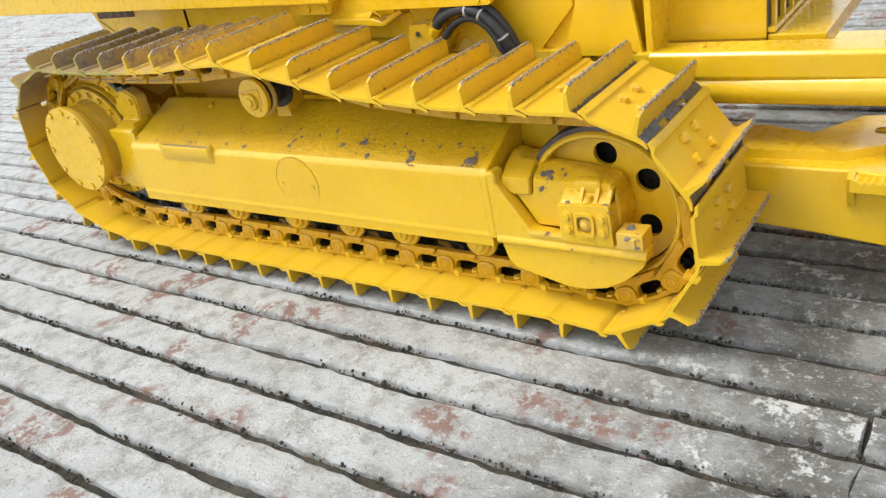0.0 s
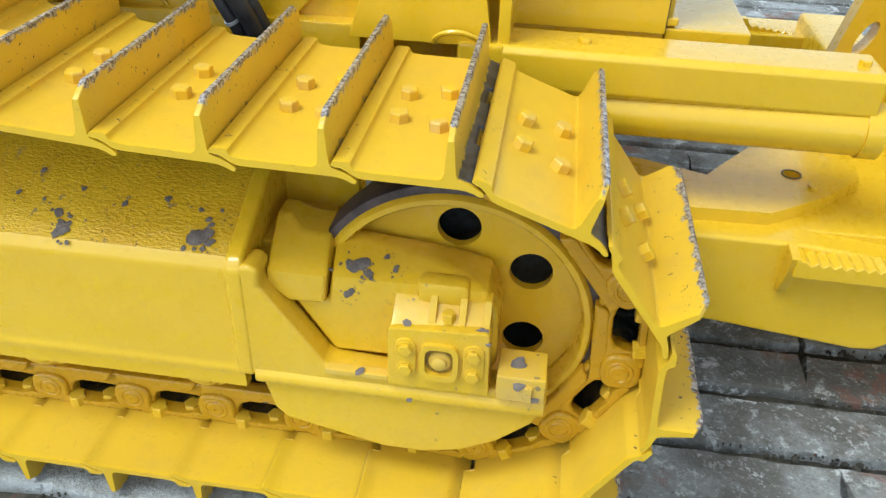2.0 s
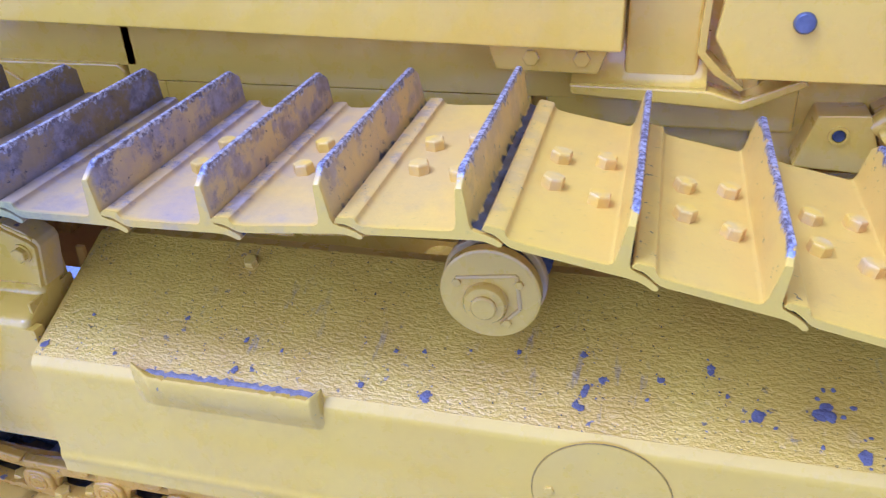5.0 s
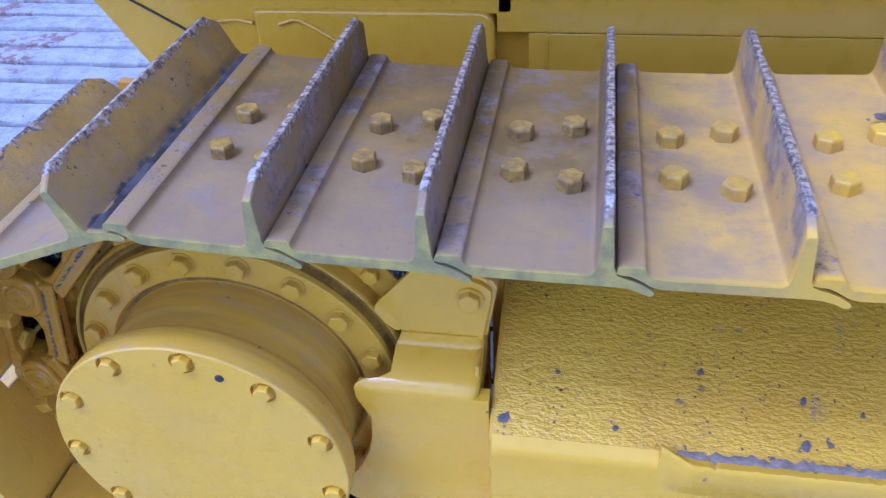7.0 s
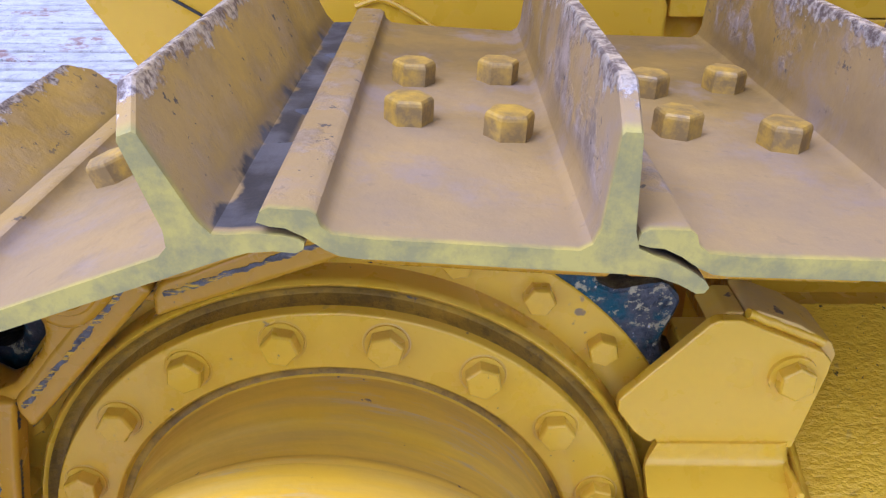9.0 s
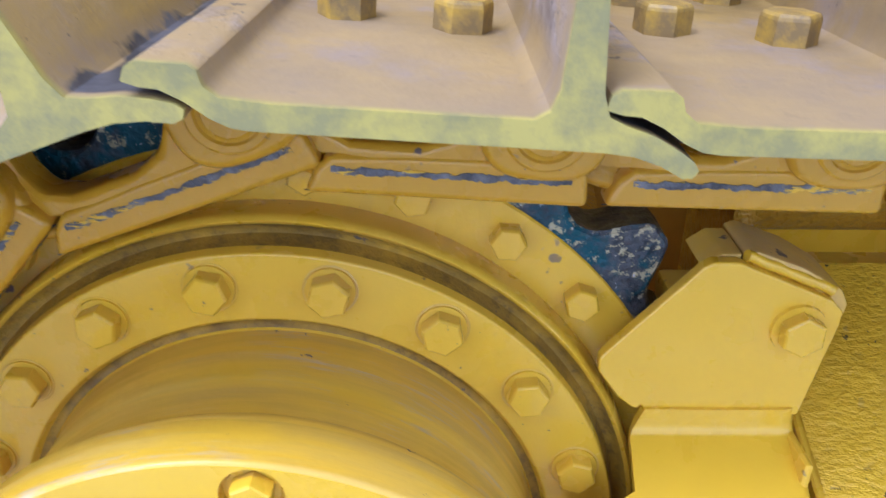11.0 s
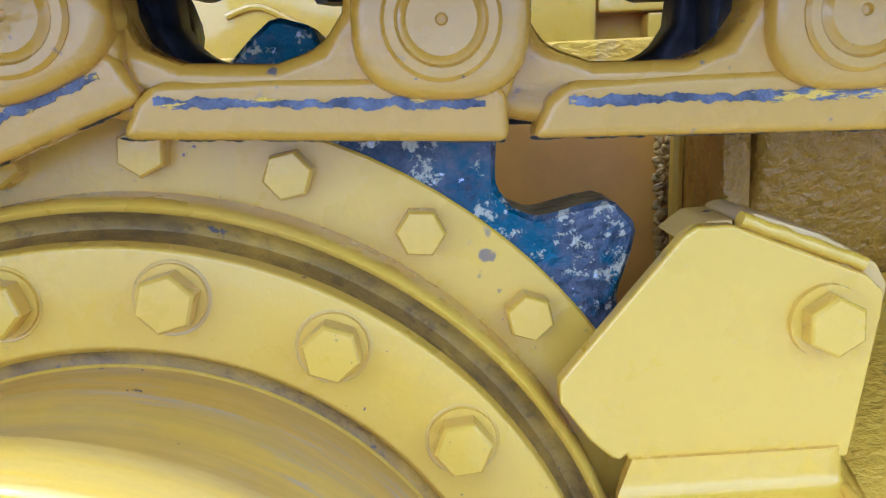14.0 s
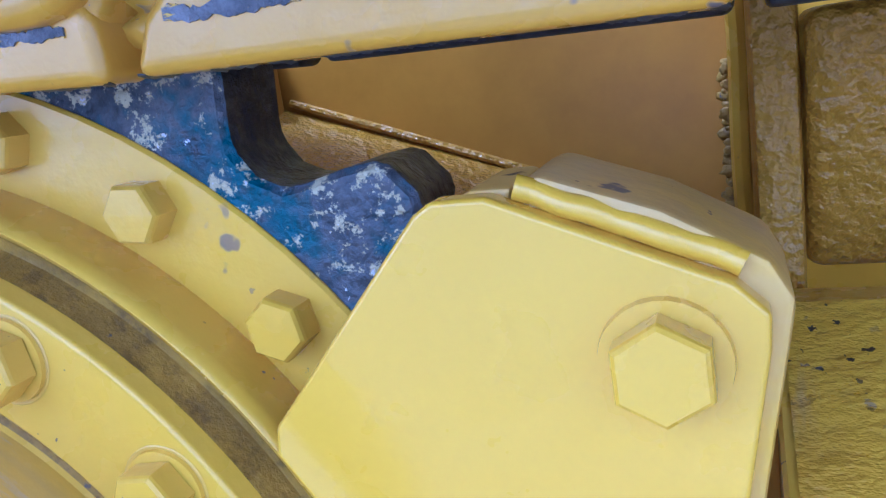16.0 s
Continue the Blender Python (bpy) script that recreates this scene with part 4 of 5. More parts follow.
# ---- front of the frame: idler yoke ----
yoke = thing("idler_yoke", "yellow cast idler yoke with a bolted bearing block and mud stains", "idler yoke")
collar = [(2.346, 0.352), (2.346, 0.600), (2.352, 0.612), (2.398, 0.622), (2.416, 0.610), (2.412, 0.575), (2.530, 0.402), (2.66, 0.390), (2.96, 0.390), (2.96, 0.352)]
part("frame_nose", prism(collar, 0.084, 0.150, 0.014, None, 4), PAINT_USED, yoke)
part("nose_bar", prism([(0.0815, 0.352), (0.0815, 0.598), (0.0860, 0.614), (0.1020, 0.632), (0.380, 0.760), (0.420, 0.760), (0.420, 0.352)], 2.350, 2.384, 0.008, None, 3, "x"), PAINT, yoke, smooth=40)
part("nose_back", box(2.36, 2.50, 0.20, 0.42, 0.33, 0.60, 0.01), PAINT_USED, yoke)
part("nose_web", box(2.366, 2.54, 0.36, 0.42, 0.33, 0.78, 0.004), PAINT_USED, yoke)
part("ledge", prism([(0.081, 0.340), (0.077, 0.346), (0.076, 0.354), (0.079, 0.362), (0.0855, 0.374), (0.140, 0.374), (0.140, 0.340)], 2.385, 2.958, 0.004, None, 2, "x"), PAINT_USED, yoke)
skirt = [(2.392, 0.352), (2.416, 0.262), (2.440, 0.238), (2.640, 0.189), (2.720, 0.188), (2.800, 0.206), (2.870, 0.245), (2.935, 0.305), (2.958, 0.352)]
part("skirt_plate", prism(skirt, 0.092, 0.112, 0.004, None, 2), PAINT_USED, yoke)
arm = [(2.536, 0.403), (2.458, 0.524), (2.528, 0.526), (2.546, 0.640), (2.566, 0.668), (2.600, 0.676), (2.740, 0.640), (2.790, 0.620), (2.830, 0.585), (2.852, 0.540), (2.856, 0.470), (2.856, 0.405)]


def sloped(bm, knee):
    """Leans the front face back above the knee, like the beam's top."""
    bmesh.ops.bisect_plane(bm, geom=bm.verts[:] + bm.edges[:] + bm.faces[:], plane_co=(0, 0, knee), plane_no=(0, 0, 1))
    for v in bm.verts:
        if v.co.z > knee:
            d = v.co.z - knee
            if v.co.y < 0.19:
                v.co.y += d
            v.co.z -= 0.6 * d
            v.co.x -= 0.25 * d
    return bm


part("yoke_arm", sloped(prism(arm, 0.132, 0.245, 0.010, None, 3), 0.585), PAINT_USED, yoke)
part("yoke_shoulder", sloped(prism([(2.412, 0.560), (2.434, 0.715), (2.460, 0.715), (2.486, 0.680), (2.540, 0.676), (2.525, 0.525), (2.455, 0.522)], 0.120, 0.30, 0.008, None, 3), 0.590), PAINT_USED, yoke)
block = prism([(2.655, 0.385), (2.655, 0.520), (2.662, 0.527), (2.838, 0.536), (2.845, 0.530), (2.849, 0.385)], 0.072, 0.150, 0.005, None, 2)
part("bearing_block", block, PAINT_USED, yoke)
part("block_top", prism([(0.074, 0.520), (0.150, 0.575), (0.150, 0.520)], 2.66, 2.842, 0.003, None, 2, "x"), PAINT_USED, yoke)
for x in (2.735, 2.790, 2.835):
    part("fin", prism([(0.090, 0.528), (0.092, 0.540), (0.120, 0.575), (0.150, 0.575), (0.150, 0.528)], x - 0.007, x + 0.007, 0.002, None, 2, "x"), PAINT_USED, yoke)
part("boss", box(2.700, 2.800, 0.121, 0.17, 0.545, 0.600, 0.016), PAINT_USED, yoke)
for cx0 in (2.690, 2.817):
    ring = [(cx0 + 0.0205 * math.cos(a), 0.488 + 0.0205 * math.sin(a)) for a in np.linspace(0, math.pi, 9).tolist()] + [(cx0 + 0.0205 * math.cos(a), 0.436 + 0.0205 * math.sin(a)) for a in np.linspace(math.pi, 2 * math.pi, 9).tolist()]
    part("bolt_seat", prism(ring, 0.067, 0.076, 0.003, None, 2), PAINT_USED, yoke)
block_bolt = bolt_mesh("block_bolt", 0.024, 0.008, 0.0165, PAINT_USED, 0.003)
for x in (2.690, 2.817):
    for z in (0.486, 0.438):
        bolt(block_bolt, facing(x, 0.0675, z), yoke)
def rounded(cx, cz, w, h, n=32):
    return [(cx + w * math.copysign(abs(math.cos(a)) ** 0.5, math.cos(a)), cz + h * math.copysign(abs(math.sin(a)) ** 0.5, math.sin(a))) for a in (2 * math.pi * k / n for k in range(n))]


part("socket_rim", holed(rounded(2.7535, 0.460, 0.0365, 0.0435), [rounded(2.7535, 0.462, 0.0265, 0.0315)], 0.062, 0.0722), PAINT_USED, yoke)
part("socket", lathe([(0.0, 0.0600), (0.011, 0.0600), (0.014, 0.0625), (0.0145, 0.069), (0.0195, 0.0695), (0.0215, 0.0718)], 2.754, 0.459, 32), PAINT_DUSTY, yoke)
part("socket_ring", lathe([(0.0215, 0.0712), (0.030, 0.0714)], 2.754, 0.461, 24), GRIME, yoke, "brown ring in the socket")
cap_bolt = bolt_mesh("cap_bolt", 0.022, 0.020, 0.0, PAINT_USED)
bolt(cap_bolt, Matrix.Translation((2.765, 0.100, 0.536)), yoke)
part("stop_block", box(2.862, 2.955, 0.066, 0.150, 0.385, 0.446, 0.005), PAINT_DUSTY, yoke)
part("stop_lug", box(2.90, 2.93, 0.058, 0.07, 0.395, 0.43, 0.003), PAINT_DUSTY, yoke)
part("step_bar", box(2.530, 2.655, 0.076, 0.10, 0.388, 0.402, 0.003), PAINT_DUSTY, yoke)

# ---- front idler ----
idler = thing("front_idler", "yellow front idler wheel with round holes and a bare worn tread", "idler wheel")
IX, IZ = 2.757, 0.468
web = bmesh.new()
outer = [(0.262 * math.cos(a), 0.262 * math.sin(a)) for a in np.linspace(0, 2 * math.pi, 97)[:-1]]
holes = [(0.170 * math.cos(radians(29 + 60 * k)), 0.170 * math.sin(radians(29 + 60 * k))) for k in range(6)]
loops = []
for yy in (0.262, 0.282):
    edge_loops = [[web.verts.new((IX + x, yy, IZ + z)) for x, z in outer]]
    for hx, hz in holes:
        edge_loops.append([web.verts.new((IX + hx + 0.043 * math.cos(a), yy, IZ + hz + 0.043 * math.sin(a))) for a in np.linspace(0, 2 * math.pi, 33)[:-1]])
    loops.append(edge_loops)
    es = [web.edges.new((l[i], l[(i + 1) % len(l)])) for l in edge_loops for i in range(len(l))]
    bmesh.ops.triangle_fill(web, use_beauty=True, use_dissolve=False, edges=es)
for la, lb in zip(*loops):
    for i in range(len(la)):
        j = (i + 1) % len(la)
        web.faces.new((la[i], la[j], lb[j], lb[i]))
part("web", web, PAINT_USED, idler)
part("rim", lathe([(0.258, 0.27), (0.258, 0.212), (0.264, 0.203), (0.274, 0.203), (0.280, 0.210), (0.284, 0.222), (0.284, 0.288), (0.258, 0.288), (0.258, 0.27)], IX, IZ - 0.012, 96), PAINT_USED, idler)
part("tread", lathe([(0.270, 0.214), (0.292, 0.216), (0.296, 0.224), (0.296, 0.286), (0.292, 0.293), (0.270, 0.296)], IX, IZ - 0.006, 96), TREAD, idler, "bare worn steel tread")
# Added black disc: stands in for the dark cavity behind the holes.
part("hole_backing", lathe([(0.0, 0.374), (0.270, 0.374), (0.274, 0.370), (0.274, 0.290), (0.262, 0.290), (0.262, 0.366), (0.0, 0.366)], IX, IZ - 0.006, 96), BLACK, idler, "black disc that darkens the idler holes")
part("hub", lathe([(0.0, 0.23), (0.09, 0.23), (0.1, 0.24), (0.1, 0.3), (0.0, 0.3)], IX, IZ, 48), PAINT_USED, idler)

# ---- rollers ----
carrier = thing("carrier_roller", "yellow carrier roller with a flanged end cap", "carrier roller")
RX, RZ = 1.188, 0.845
part("end_cap", lathe([(0.0, 0.158), (0.080, 0.158), (0.086, 0.163), (0.086, 0.182), (0.0, 0.182)], RX, RZ, 48), PAINT, carrier)
part("axle_boss", lathe([(0.0, 0.132), (0.019, 0.132), (0.022, 0.135), (0.022, 0.140), (0.034, 0.142), (0.038, 0.148), (0.038, 0.16)], RX - 0.006, RZ - 0.012, 32), PAINT_USED, carrier)
cap_screw = bolt_mesh("cap_screw", 0.014, 0.006, 0.0, PAINT_USED)
for dx, dz in ((-0.055, 0.022), (0.050, 0.028), (0.03, -0.05)):
    bolt(cap_screw, facing(RX + dx, 0.158, RZ + dz), carrier)
part("drum", lathe([(0.078, 0.181), (0.078, 0.203), (0.060, 0.206), (0.060, 0.300), (0.088, 0.302), (0.088, 0.32), (0.03, 0.322), (0.03, 0.42), (0.0, 0.42)], RX, RZ, 48), BLACK, carrier, "dark worn roller drum")
part("flange", lathe([(0.060, 0.202), (0.088, 0.203), (0.0905, 0.206), (0.0905, 0.217), (0.088, 0.220), (0.060, 0.221)], RX, RZ, 48), PAINT_CAKED, carrier, "dusty roller flange")
for k, run in enumerate(([(-0.056, 0.030), (0.046, 0.044)], [(0.046, 0.044), (0.052, -0.020)], [(0.052, -0.020), (0.020, -0.056)])):
    part("cap_rib", tube([(RX + run[0][0], 0.1575, RZ + run[0][1]), (RX + run[1][0], 0.1575, RZ + run[1][1])], 0.0035, 8, 1), PAINT_DUSTY, carrier, "raised rib on the cap")
part("pedestal", prism([(RX - 0.05, 0.66), (RX - 0.03, RZ), (RX + 0.03, RZ), (RX + 0.05, 0.66)], 0.31, 0.42, 0.005), PAINT_USED, carrier)
first_roller = thing("track_roller", "yellow bottom track roller between beam and chain", "track roller", "bottom track rollers")
part("end_cap", lathe([(0.0, 0.122), (0.012, 0.122), (0.015, 0.126), (0.032, 0.127), (0.037, 0.132), (0.037, 0.150)], 0, 0, 40), PAINT_USED, first_roller)
part("collar", lathe([(0.030, 0.140), (0.050, 0.142), (0.055, 0.148), (0.055, 0.165)], 0, 0, 40), PAINT_USED, first_roller)
part("drum", lathe([(0.045, 0.160), (0.070, 0.162), (0.074, 0.168), (0.074, 0.178), (0.063, 0.180), (0.063, 0.33), (0.074, 0.332), (0.074, 0.35), (0.0, 0.352)], 0, 0, 40), PAINT_USED, first_roller)
ROLLERS = [0.44, 0.788, 1.195, 1.537, 1.839, 2.219]
first_roller.matrix_basis = Matrix.Translation((ROLLERS[0], 0.034, 0.262))
for x in ROLLERS[1:]:
    copy_thing(first_roller, Matrix.Translation((x, 0.034, 0.262)))

# ---- mud on the beam ----
SPOTS = [(2.287, 0.142, 0.030), (2.02, 0.128, 0.026), (2.00, 0.16, 0.015), (1.746, 0.190, 0.022), (1.80, 0.118, 0.018), (1.64, 0.17, 0.015), (1.351, 0.178, 0.012), (1.345, 0.150, 0.012), (1.38, 0.20, 0.010),
         (1.077, 0.128, 0.014), (0.261, 0.128, 0.012), (0.69, 0.13, 0.010), (2.31, 0.105, 0.011), (2.20, 0.21, 0.010), (1.93, 0.24, 0.010), (1.90, 0.19, 0.009), (1.48, 0.21, 0.009), (1.56, 0.24, 0.010), (1.05, 0.21, 0.006), (2.12, 0.19, 0.011)]
spatter = random.Random(12)
for k in range(16):
    SPOTS.append((0.34 + 0.115 * k + spatter.uniform(-0.04, 0.04), spatter.uniform(0.13, 0.24), spatter.uniform(0.005, 0.009)))
for k, (x, y, r) in enumerate(SPOTS):
    part("mud_spot", splat((x, max(y, 0.128), 0.6205 + (max(y, 0.128) - 0.107) * 0.454 + 0.001), r, (0, -0.414, 0.910), k), DIRT, frame_thing)
for k, (x, y, r) in enumerate(((2.585, 0.160, 0.024), (2.610, 0.140, 0.012), (2.655, 0.158, 0.009), (2.635, 0.180, 0.008), (2.500, 0.150, 0.020))):
    part("mud_spot", splat((x, y, 0.5872 + 0.4 * (y - 0.132)), r, (0, -0.371, 0.928), 40 + k), DIRT, yoke)
part("mud_spot", splat((2.572, 0.1315, 0.548), 0.015, (0, -1, 0), 48), DIRT, yoke)
for k, (x, y, z, r) in enumerate(((2.69, 0.085, 0.531, 0.010), (2.83, 0.082, 0.535, 0.010), (2.90, 0.10, 0.447, 0.018), (2.905, 0.064, 0.432, 0.014), (2.935, 0.064, 0.40, 0.010), (2.842, 0.0715, 0.515, 0.006), (2.60, 0.079, 0.404, 0.010), (2.70, 0.057, 0.366, 0.006))):
    part("mud_spot", blob((x, y, z), r, (0, -0.5, 0.8), 50 + k), DIRT, yoke)


part("paint_chip", splat((0.105, 0.174, 1.0135), 0.006, (0, 0, 1), 77), RED, track, "small red paint chip")
for x, y, z, size, seed in ((0.828, 0.357, 1.018, 0.022, 81), (0.742, 0.352, 1.032, 0.016, 82), (0.79, 0.12, 1.017, 0.007, 83), (0.60, 0.10, 1.0145, 0.008, 84), (0.31, 0.14, 1.0135, 0.005, 85), (0.28, 0.42, 1.0135, 0.006, 86), (0.47, 0.30, 1.014, 0.005, 87)):
    part("mud_clump", splat((x, y, z), size, (0, 0, 1), seed), DIRT, track, "clump of dried grey mud")
# ---- machine body ----
def bead(points, parent, radius=0.004, material=None):
    part("weld_bead", tube(points, radius, 8, 4), material or PAINT, parent)


body = thing("bulldozer_body", "yellow painted bulldozer hull and side panels above the track", "bulldozer body")
part("belly", box(-0.290, 2.44, 0.76, 2.1, 0.46, 0.90, 0.02), PAINT, body)
part("engine_floor", box(2.44, 3.148, 0.802, 2.0, 0.70, 0.864, 0.004), PAINT, body)
# Unseen upper part is carried up to keep skylight off the shoes.
part("hull_wall", box(-0.300, 2.795, 0.735, 0.80, 0.46, 2.5, 0.008), PAINT, body)
part("rear_panel", prism([(-0.452, 0.840), (-0.578, 1.042), (-0.745, 1.31), (0.220, 1.31), (0.220, 1.035), (0.160, 1.033), (-0.210, 0.99), (-0.300, 0.90), (-0.340, 0.840)], 0.700, 0.74, 0.004), PAINT, body)
part("rear_skirt", prism([(-0.262, 0.88), (-0.262, 1.041), (0.166, 1.041), (0.180, 1.033), (0.188, 1.015), (0.188, 0.88)], 0.690, 0.74, 0.008, None, 3), PAINT, body)
part("upper_hull", box(0.191, 1.62, 0.700, 0.74, 1.000, 1.32, 0.004), PAINT, body)
part("hull_plate", prism([(0.247, 0.999), (1.17, 0.999), (1.17, 0.86), (0.247, 0.86)], 0.704, 0.742, 0.004, None, 2), PAINT, body)
part("hull_seam", box(0.278, 0.284, 0.7015, 0.706, 0.88, 0.9985, 0.001), PAINT, body)
bead([(-0.345, 0.698, 0.960), (-0.420, 0.698, 1.004), (-0.485, 0.698, 1.042), (-0.600, 0.698, 1.110)], body, 0.0022, BLACK)
bead([(-0.350, 0.697, 1.012), (-0.300, 0.697, 1.018), (-0.264, 0.692, 1.014)], body)
bead([(-0.212, 0.688, 1.014), (-0.182, 0.688, 1.023), (-0.156, 0.688, 1.014), (-0.106, 0.688, 0.984), (-0.060, 0.688, 0.953)], body)
part("fender", prism([(-1.75, 1.208), (-1.75, 1.75), (1.358, 1.75), (1.358, 1.132)], 0.585, 0.74, 0.006), PAINT, body, "long yellow fender plate over the track")
label_plate = part("label_plate", box(-0.590, -0.240, 0.6955, 0.7005, 1.116, 1.180, 0.002), metal("brown_label", (0.050, 0.022, 0.012), (0.085, 0.040, 0.018), 0.5, 30, 0.0, 0.1), body, "dark brown label plate with faint marks")
for k in range(3):
    part("mark", box(-0.480 + 0.075 * k, -0.440 + 0.075 * k, 0.6935, 0.6965, 1.126, 1.152, 0.001), DIRT, label_plate)
part("fender_foot", prism([(1.085, 1.142), (1.108, 1.078), (1.312, 1.074), (1.335, 1.136)], 0.63, 0.735, 0.006, None, 2), PAINT, body)
foot_bolt = bolt_mesh("foot_bolt", 0.03, 0.008, 0.0, PAINT)
for x in (1.15, 1.25):
    bolt(foot_bolt, facing(x + 0.03, 0.63, 1.106), body)
part("corner_panel", box(1.36, 1.502, 0.668, 0.74, 1.06, 1.42, 0.010), PAINT, body)
tray = [(1.255, 1.050), (1.261, 1.028), (1.577, 1.008), (1.597, 1.010), (1.705, 1.062), (1.695, 1.078), (1.587, 1.028), (1.525, 1.046)]
part("tray_lip", prism(tray, 0.640, 0.745, 0.005, None, 3), PAINT, body)
flare = [(0.690 - 0.046 * (1 - math.cos(radians(a))), 1.150 - 0.098 * math.sin(radians(a))) for a in range(0, 91, 9)]
part("tray_flare", prism(flare + [(0.644, 1.042), (0.74, 1.042), (0.74, 1.150)], 1.258, 1.520, 0.0, None, 1, "x"), PAINT, body, smooth=50)
part("tray_side", prism([(1.504, 1.30), (1.496, 1.117), (1.530, 1.078), (1.582, 1.046), (1.590, 1.052), (1.545, 1.086), (1.512, 1.120), (1.516, 1.30)], 0.645, 0.745, 0.002), PAINT, body)
part("under_tray", box(1.20, 1.70, 0.705, 0.745, 0.94, 1.05, 0.01), PAINT, body)
plate = [(1.522, 1.164), (1.566, 1.090), (2.180, 1.084), (2.192, 1.096), (2.196, 1.330), (1.544, 1.330)]
part("link_plate", prism(plate, 0.585, 0.612, 0.004, None, 2), PAINT, body, "pointed yellow link plate")
part("plate_lug", prism(circle(2.132, 1.112, 0.013, 12, 0.02), 0.578, 0.59, 0.003), PAINT, body)
part("plate_pin", lathe([(0.0, 0.574), (0.016, 0.574), (0.019, 0.578), (0.019, 0.59)], 1.667, 1.196, 24), BUSH, body, "bare steel pin head")
part("plate_arm", box(1.56, 2.20, 0.612, 0.70, 1.18, 1.33, 0.01), PAINT, body)
part("inner_panel", prism([(1.62, 0.80), (1.62, 1.32), (2.460, 1.32), (2.467, 1.031), (2.289, 0.846), (2.25, 0.80)], 0.715, 0.745, 0.006, None, 2), PAINT, body)
bead([(1.90, 0.712, 0.88), (1.96, 0.712, 0.93), (2.02, 0.712, 0.86)], body)
part("inner_rail", box(1.62, 2.47, 0.69, 0.745, 0.80, 0.872, 0.006), PAINT, body)
VALVE = (0.008, -0.014, -0.017)
part("valve_block", prism([(1.690, 0.915), (1.722, 1.024), (1.815, 1.028), (1.858, 0.905)], 0.655, 0.735, 0.005, None, 2), PAINT, body).location = VALVE
part("valve_cheek", prism([(1.822, 1.026), (1.862, 1.052), (1.935, 0.975), (1.880, 0.895), (1.860, 0.905)], 0.675, 0.735, 0.004, None, 2), PAINT, body).location = VALVE
part("port", lathe([(0.0, 0.652), (0.010, 0.650), (0.012, 0.653)], 1.764, 0.985, 20), BLACK, body, "dark threaded port").location = VALVE
part("port_rim", lathe([(0.0125, 0.654), (0.0135, 0.6515), (0.019, 0.6515), (0.020, 0.656)], 1.764, 0.985, 20), PAINT, body).location = VALVE
pillar = [(2.464, 0.870), (2.622, 1.345), (2.705, 1.345), (2.738, 1.100), (2.774, 0.870)]
part("pillar", prism(pillar, 0.612, 0.634, 0.003, None, 2), PAINT, body, "tapered yellow pillar plate")
part("pillar_flange", prism([(2.458, 0.870), (2.616, 1.345), (2.634, 1.345), (2.476, 0.870)], 0.634, 0.735, 0.003), PAINT, body)
part("pillar_inner", box(2.60, 2.70, 0.634, 0.73, 0.872, 1.33, 0.004), PAINT, body)
part("pillar_boss", prism([(2.598, 1.180), (2.604, 1.140), (2.652, 1.112), (2.708, 1.136), (2.712, 1.180)], 0.600, 0.614, 0.003, None, 2), PAINT, body)
boss_bolt = bolt_mesh("boss_bolt", 0.030, 0.016, 0.021, PAINT)
for x, z in ((2.625, 1.160), (2.690, 1.154), (2.655, 1.176)):
    bolt(boss_bolt, facing(x, 0.600, z, x * 500), body)
bead([(2.650 + 0.050 - 0.050 * math.cos(a), 0.612 - 0.02 * math.sin(a), 0.873 + 0.032 * math.sin(a)) for a in np.linspace(0, math.pi, 9).tolist()], body, 0.006)
part("engine_side", box(2.80, 3.150, 0.79, 1.9, 0.866, 1.95, 0.006), PAINT, body)
part("engine_fold", box(2.784, 2.81, 0.62, 0.80, 0.872, 1.40, 0.004), PAINT, body)
for z in (0.885, 1.05, 1.21, 1.37):
    part("grille_bar", box(3.150, 3.176, 0.80, 1.85, z, z + 0.018, 0.003), PAINT, body)
for k in range(9):
    part("grille_slat", box(3.152, 3.168, 0.84 + 0.12 * k, 0.862 + 0.12 * k, 0.88, 1.39, 0.002), PAINT, body)
part("grille_back", box(3.146, 3.152, 0.80, 1.85, 0.87, 1.40, 0.0), BLACK, body)
part("front_sill", prism([(3.150, 0.80), (3.150, 0.88), (3.34, 0.88), (3.34, 0.82), (3.30, 0.80)], 0.80, 1.9, 0.006), PAINT, body)
part("pivot_shaft", rod((0.95, 0.42, 0.52), (0.95, 0.78, 0.52), 0.07, 32), PAINT, body)

# ---- hydraulic hoses ----
def hose(points, radius, label, ties=()):
    h = thing("hydraulic_hose", label, "hose", "hydraulic hoses")
    h.location = (0.008, -0.010, -0.016)
    part("rubber_hose", tube(points, radius, 14, 7), HOSE, h)
    a, b = Vector(points[0]), Vector(points[1])
    way = (a - b).normalized()
    part("ferrule", rod(a - way * 0.022, a + way * 0.030, radius * 1.25, 16), PAINT, h, "yellow painted hose end")
    for k in ties:
        c, d = Vector(points[k]), Vector(points[k + 1])
        m = (c + d) / 2
        w = (d - c).normalized()
        part("cable_tie", rod(m - w * 0.004, m + w * 0.004, radius * 1.22, 16), TIE, h, "pale plastic cable tie")
    return h


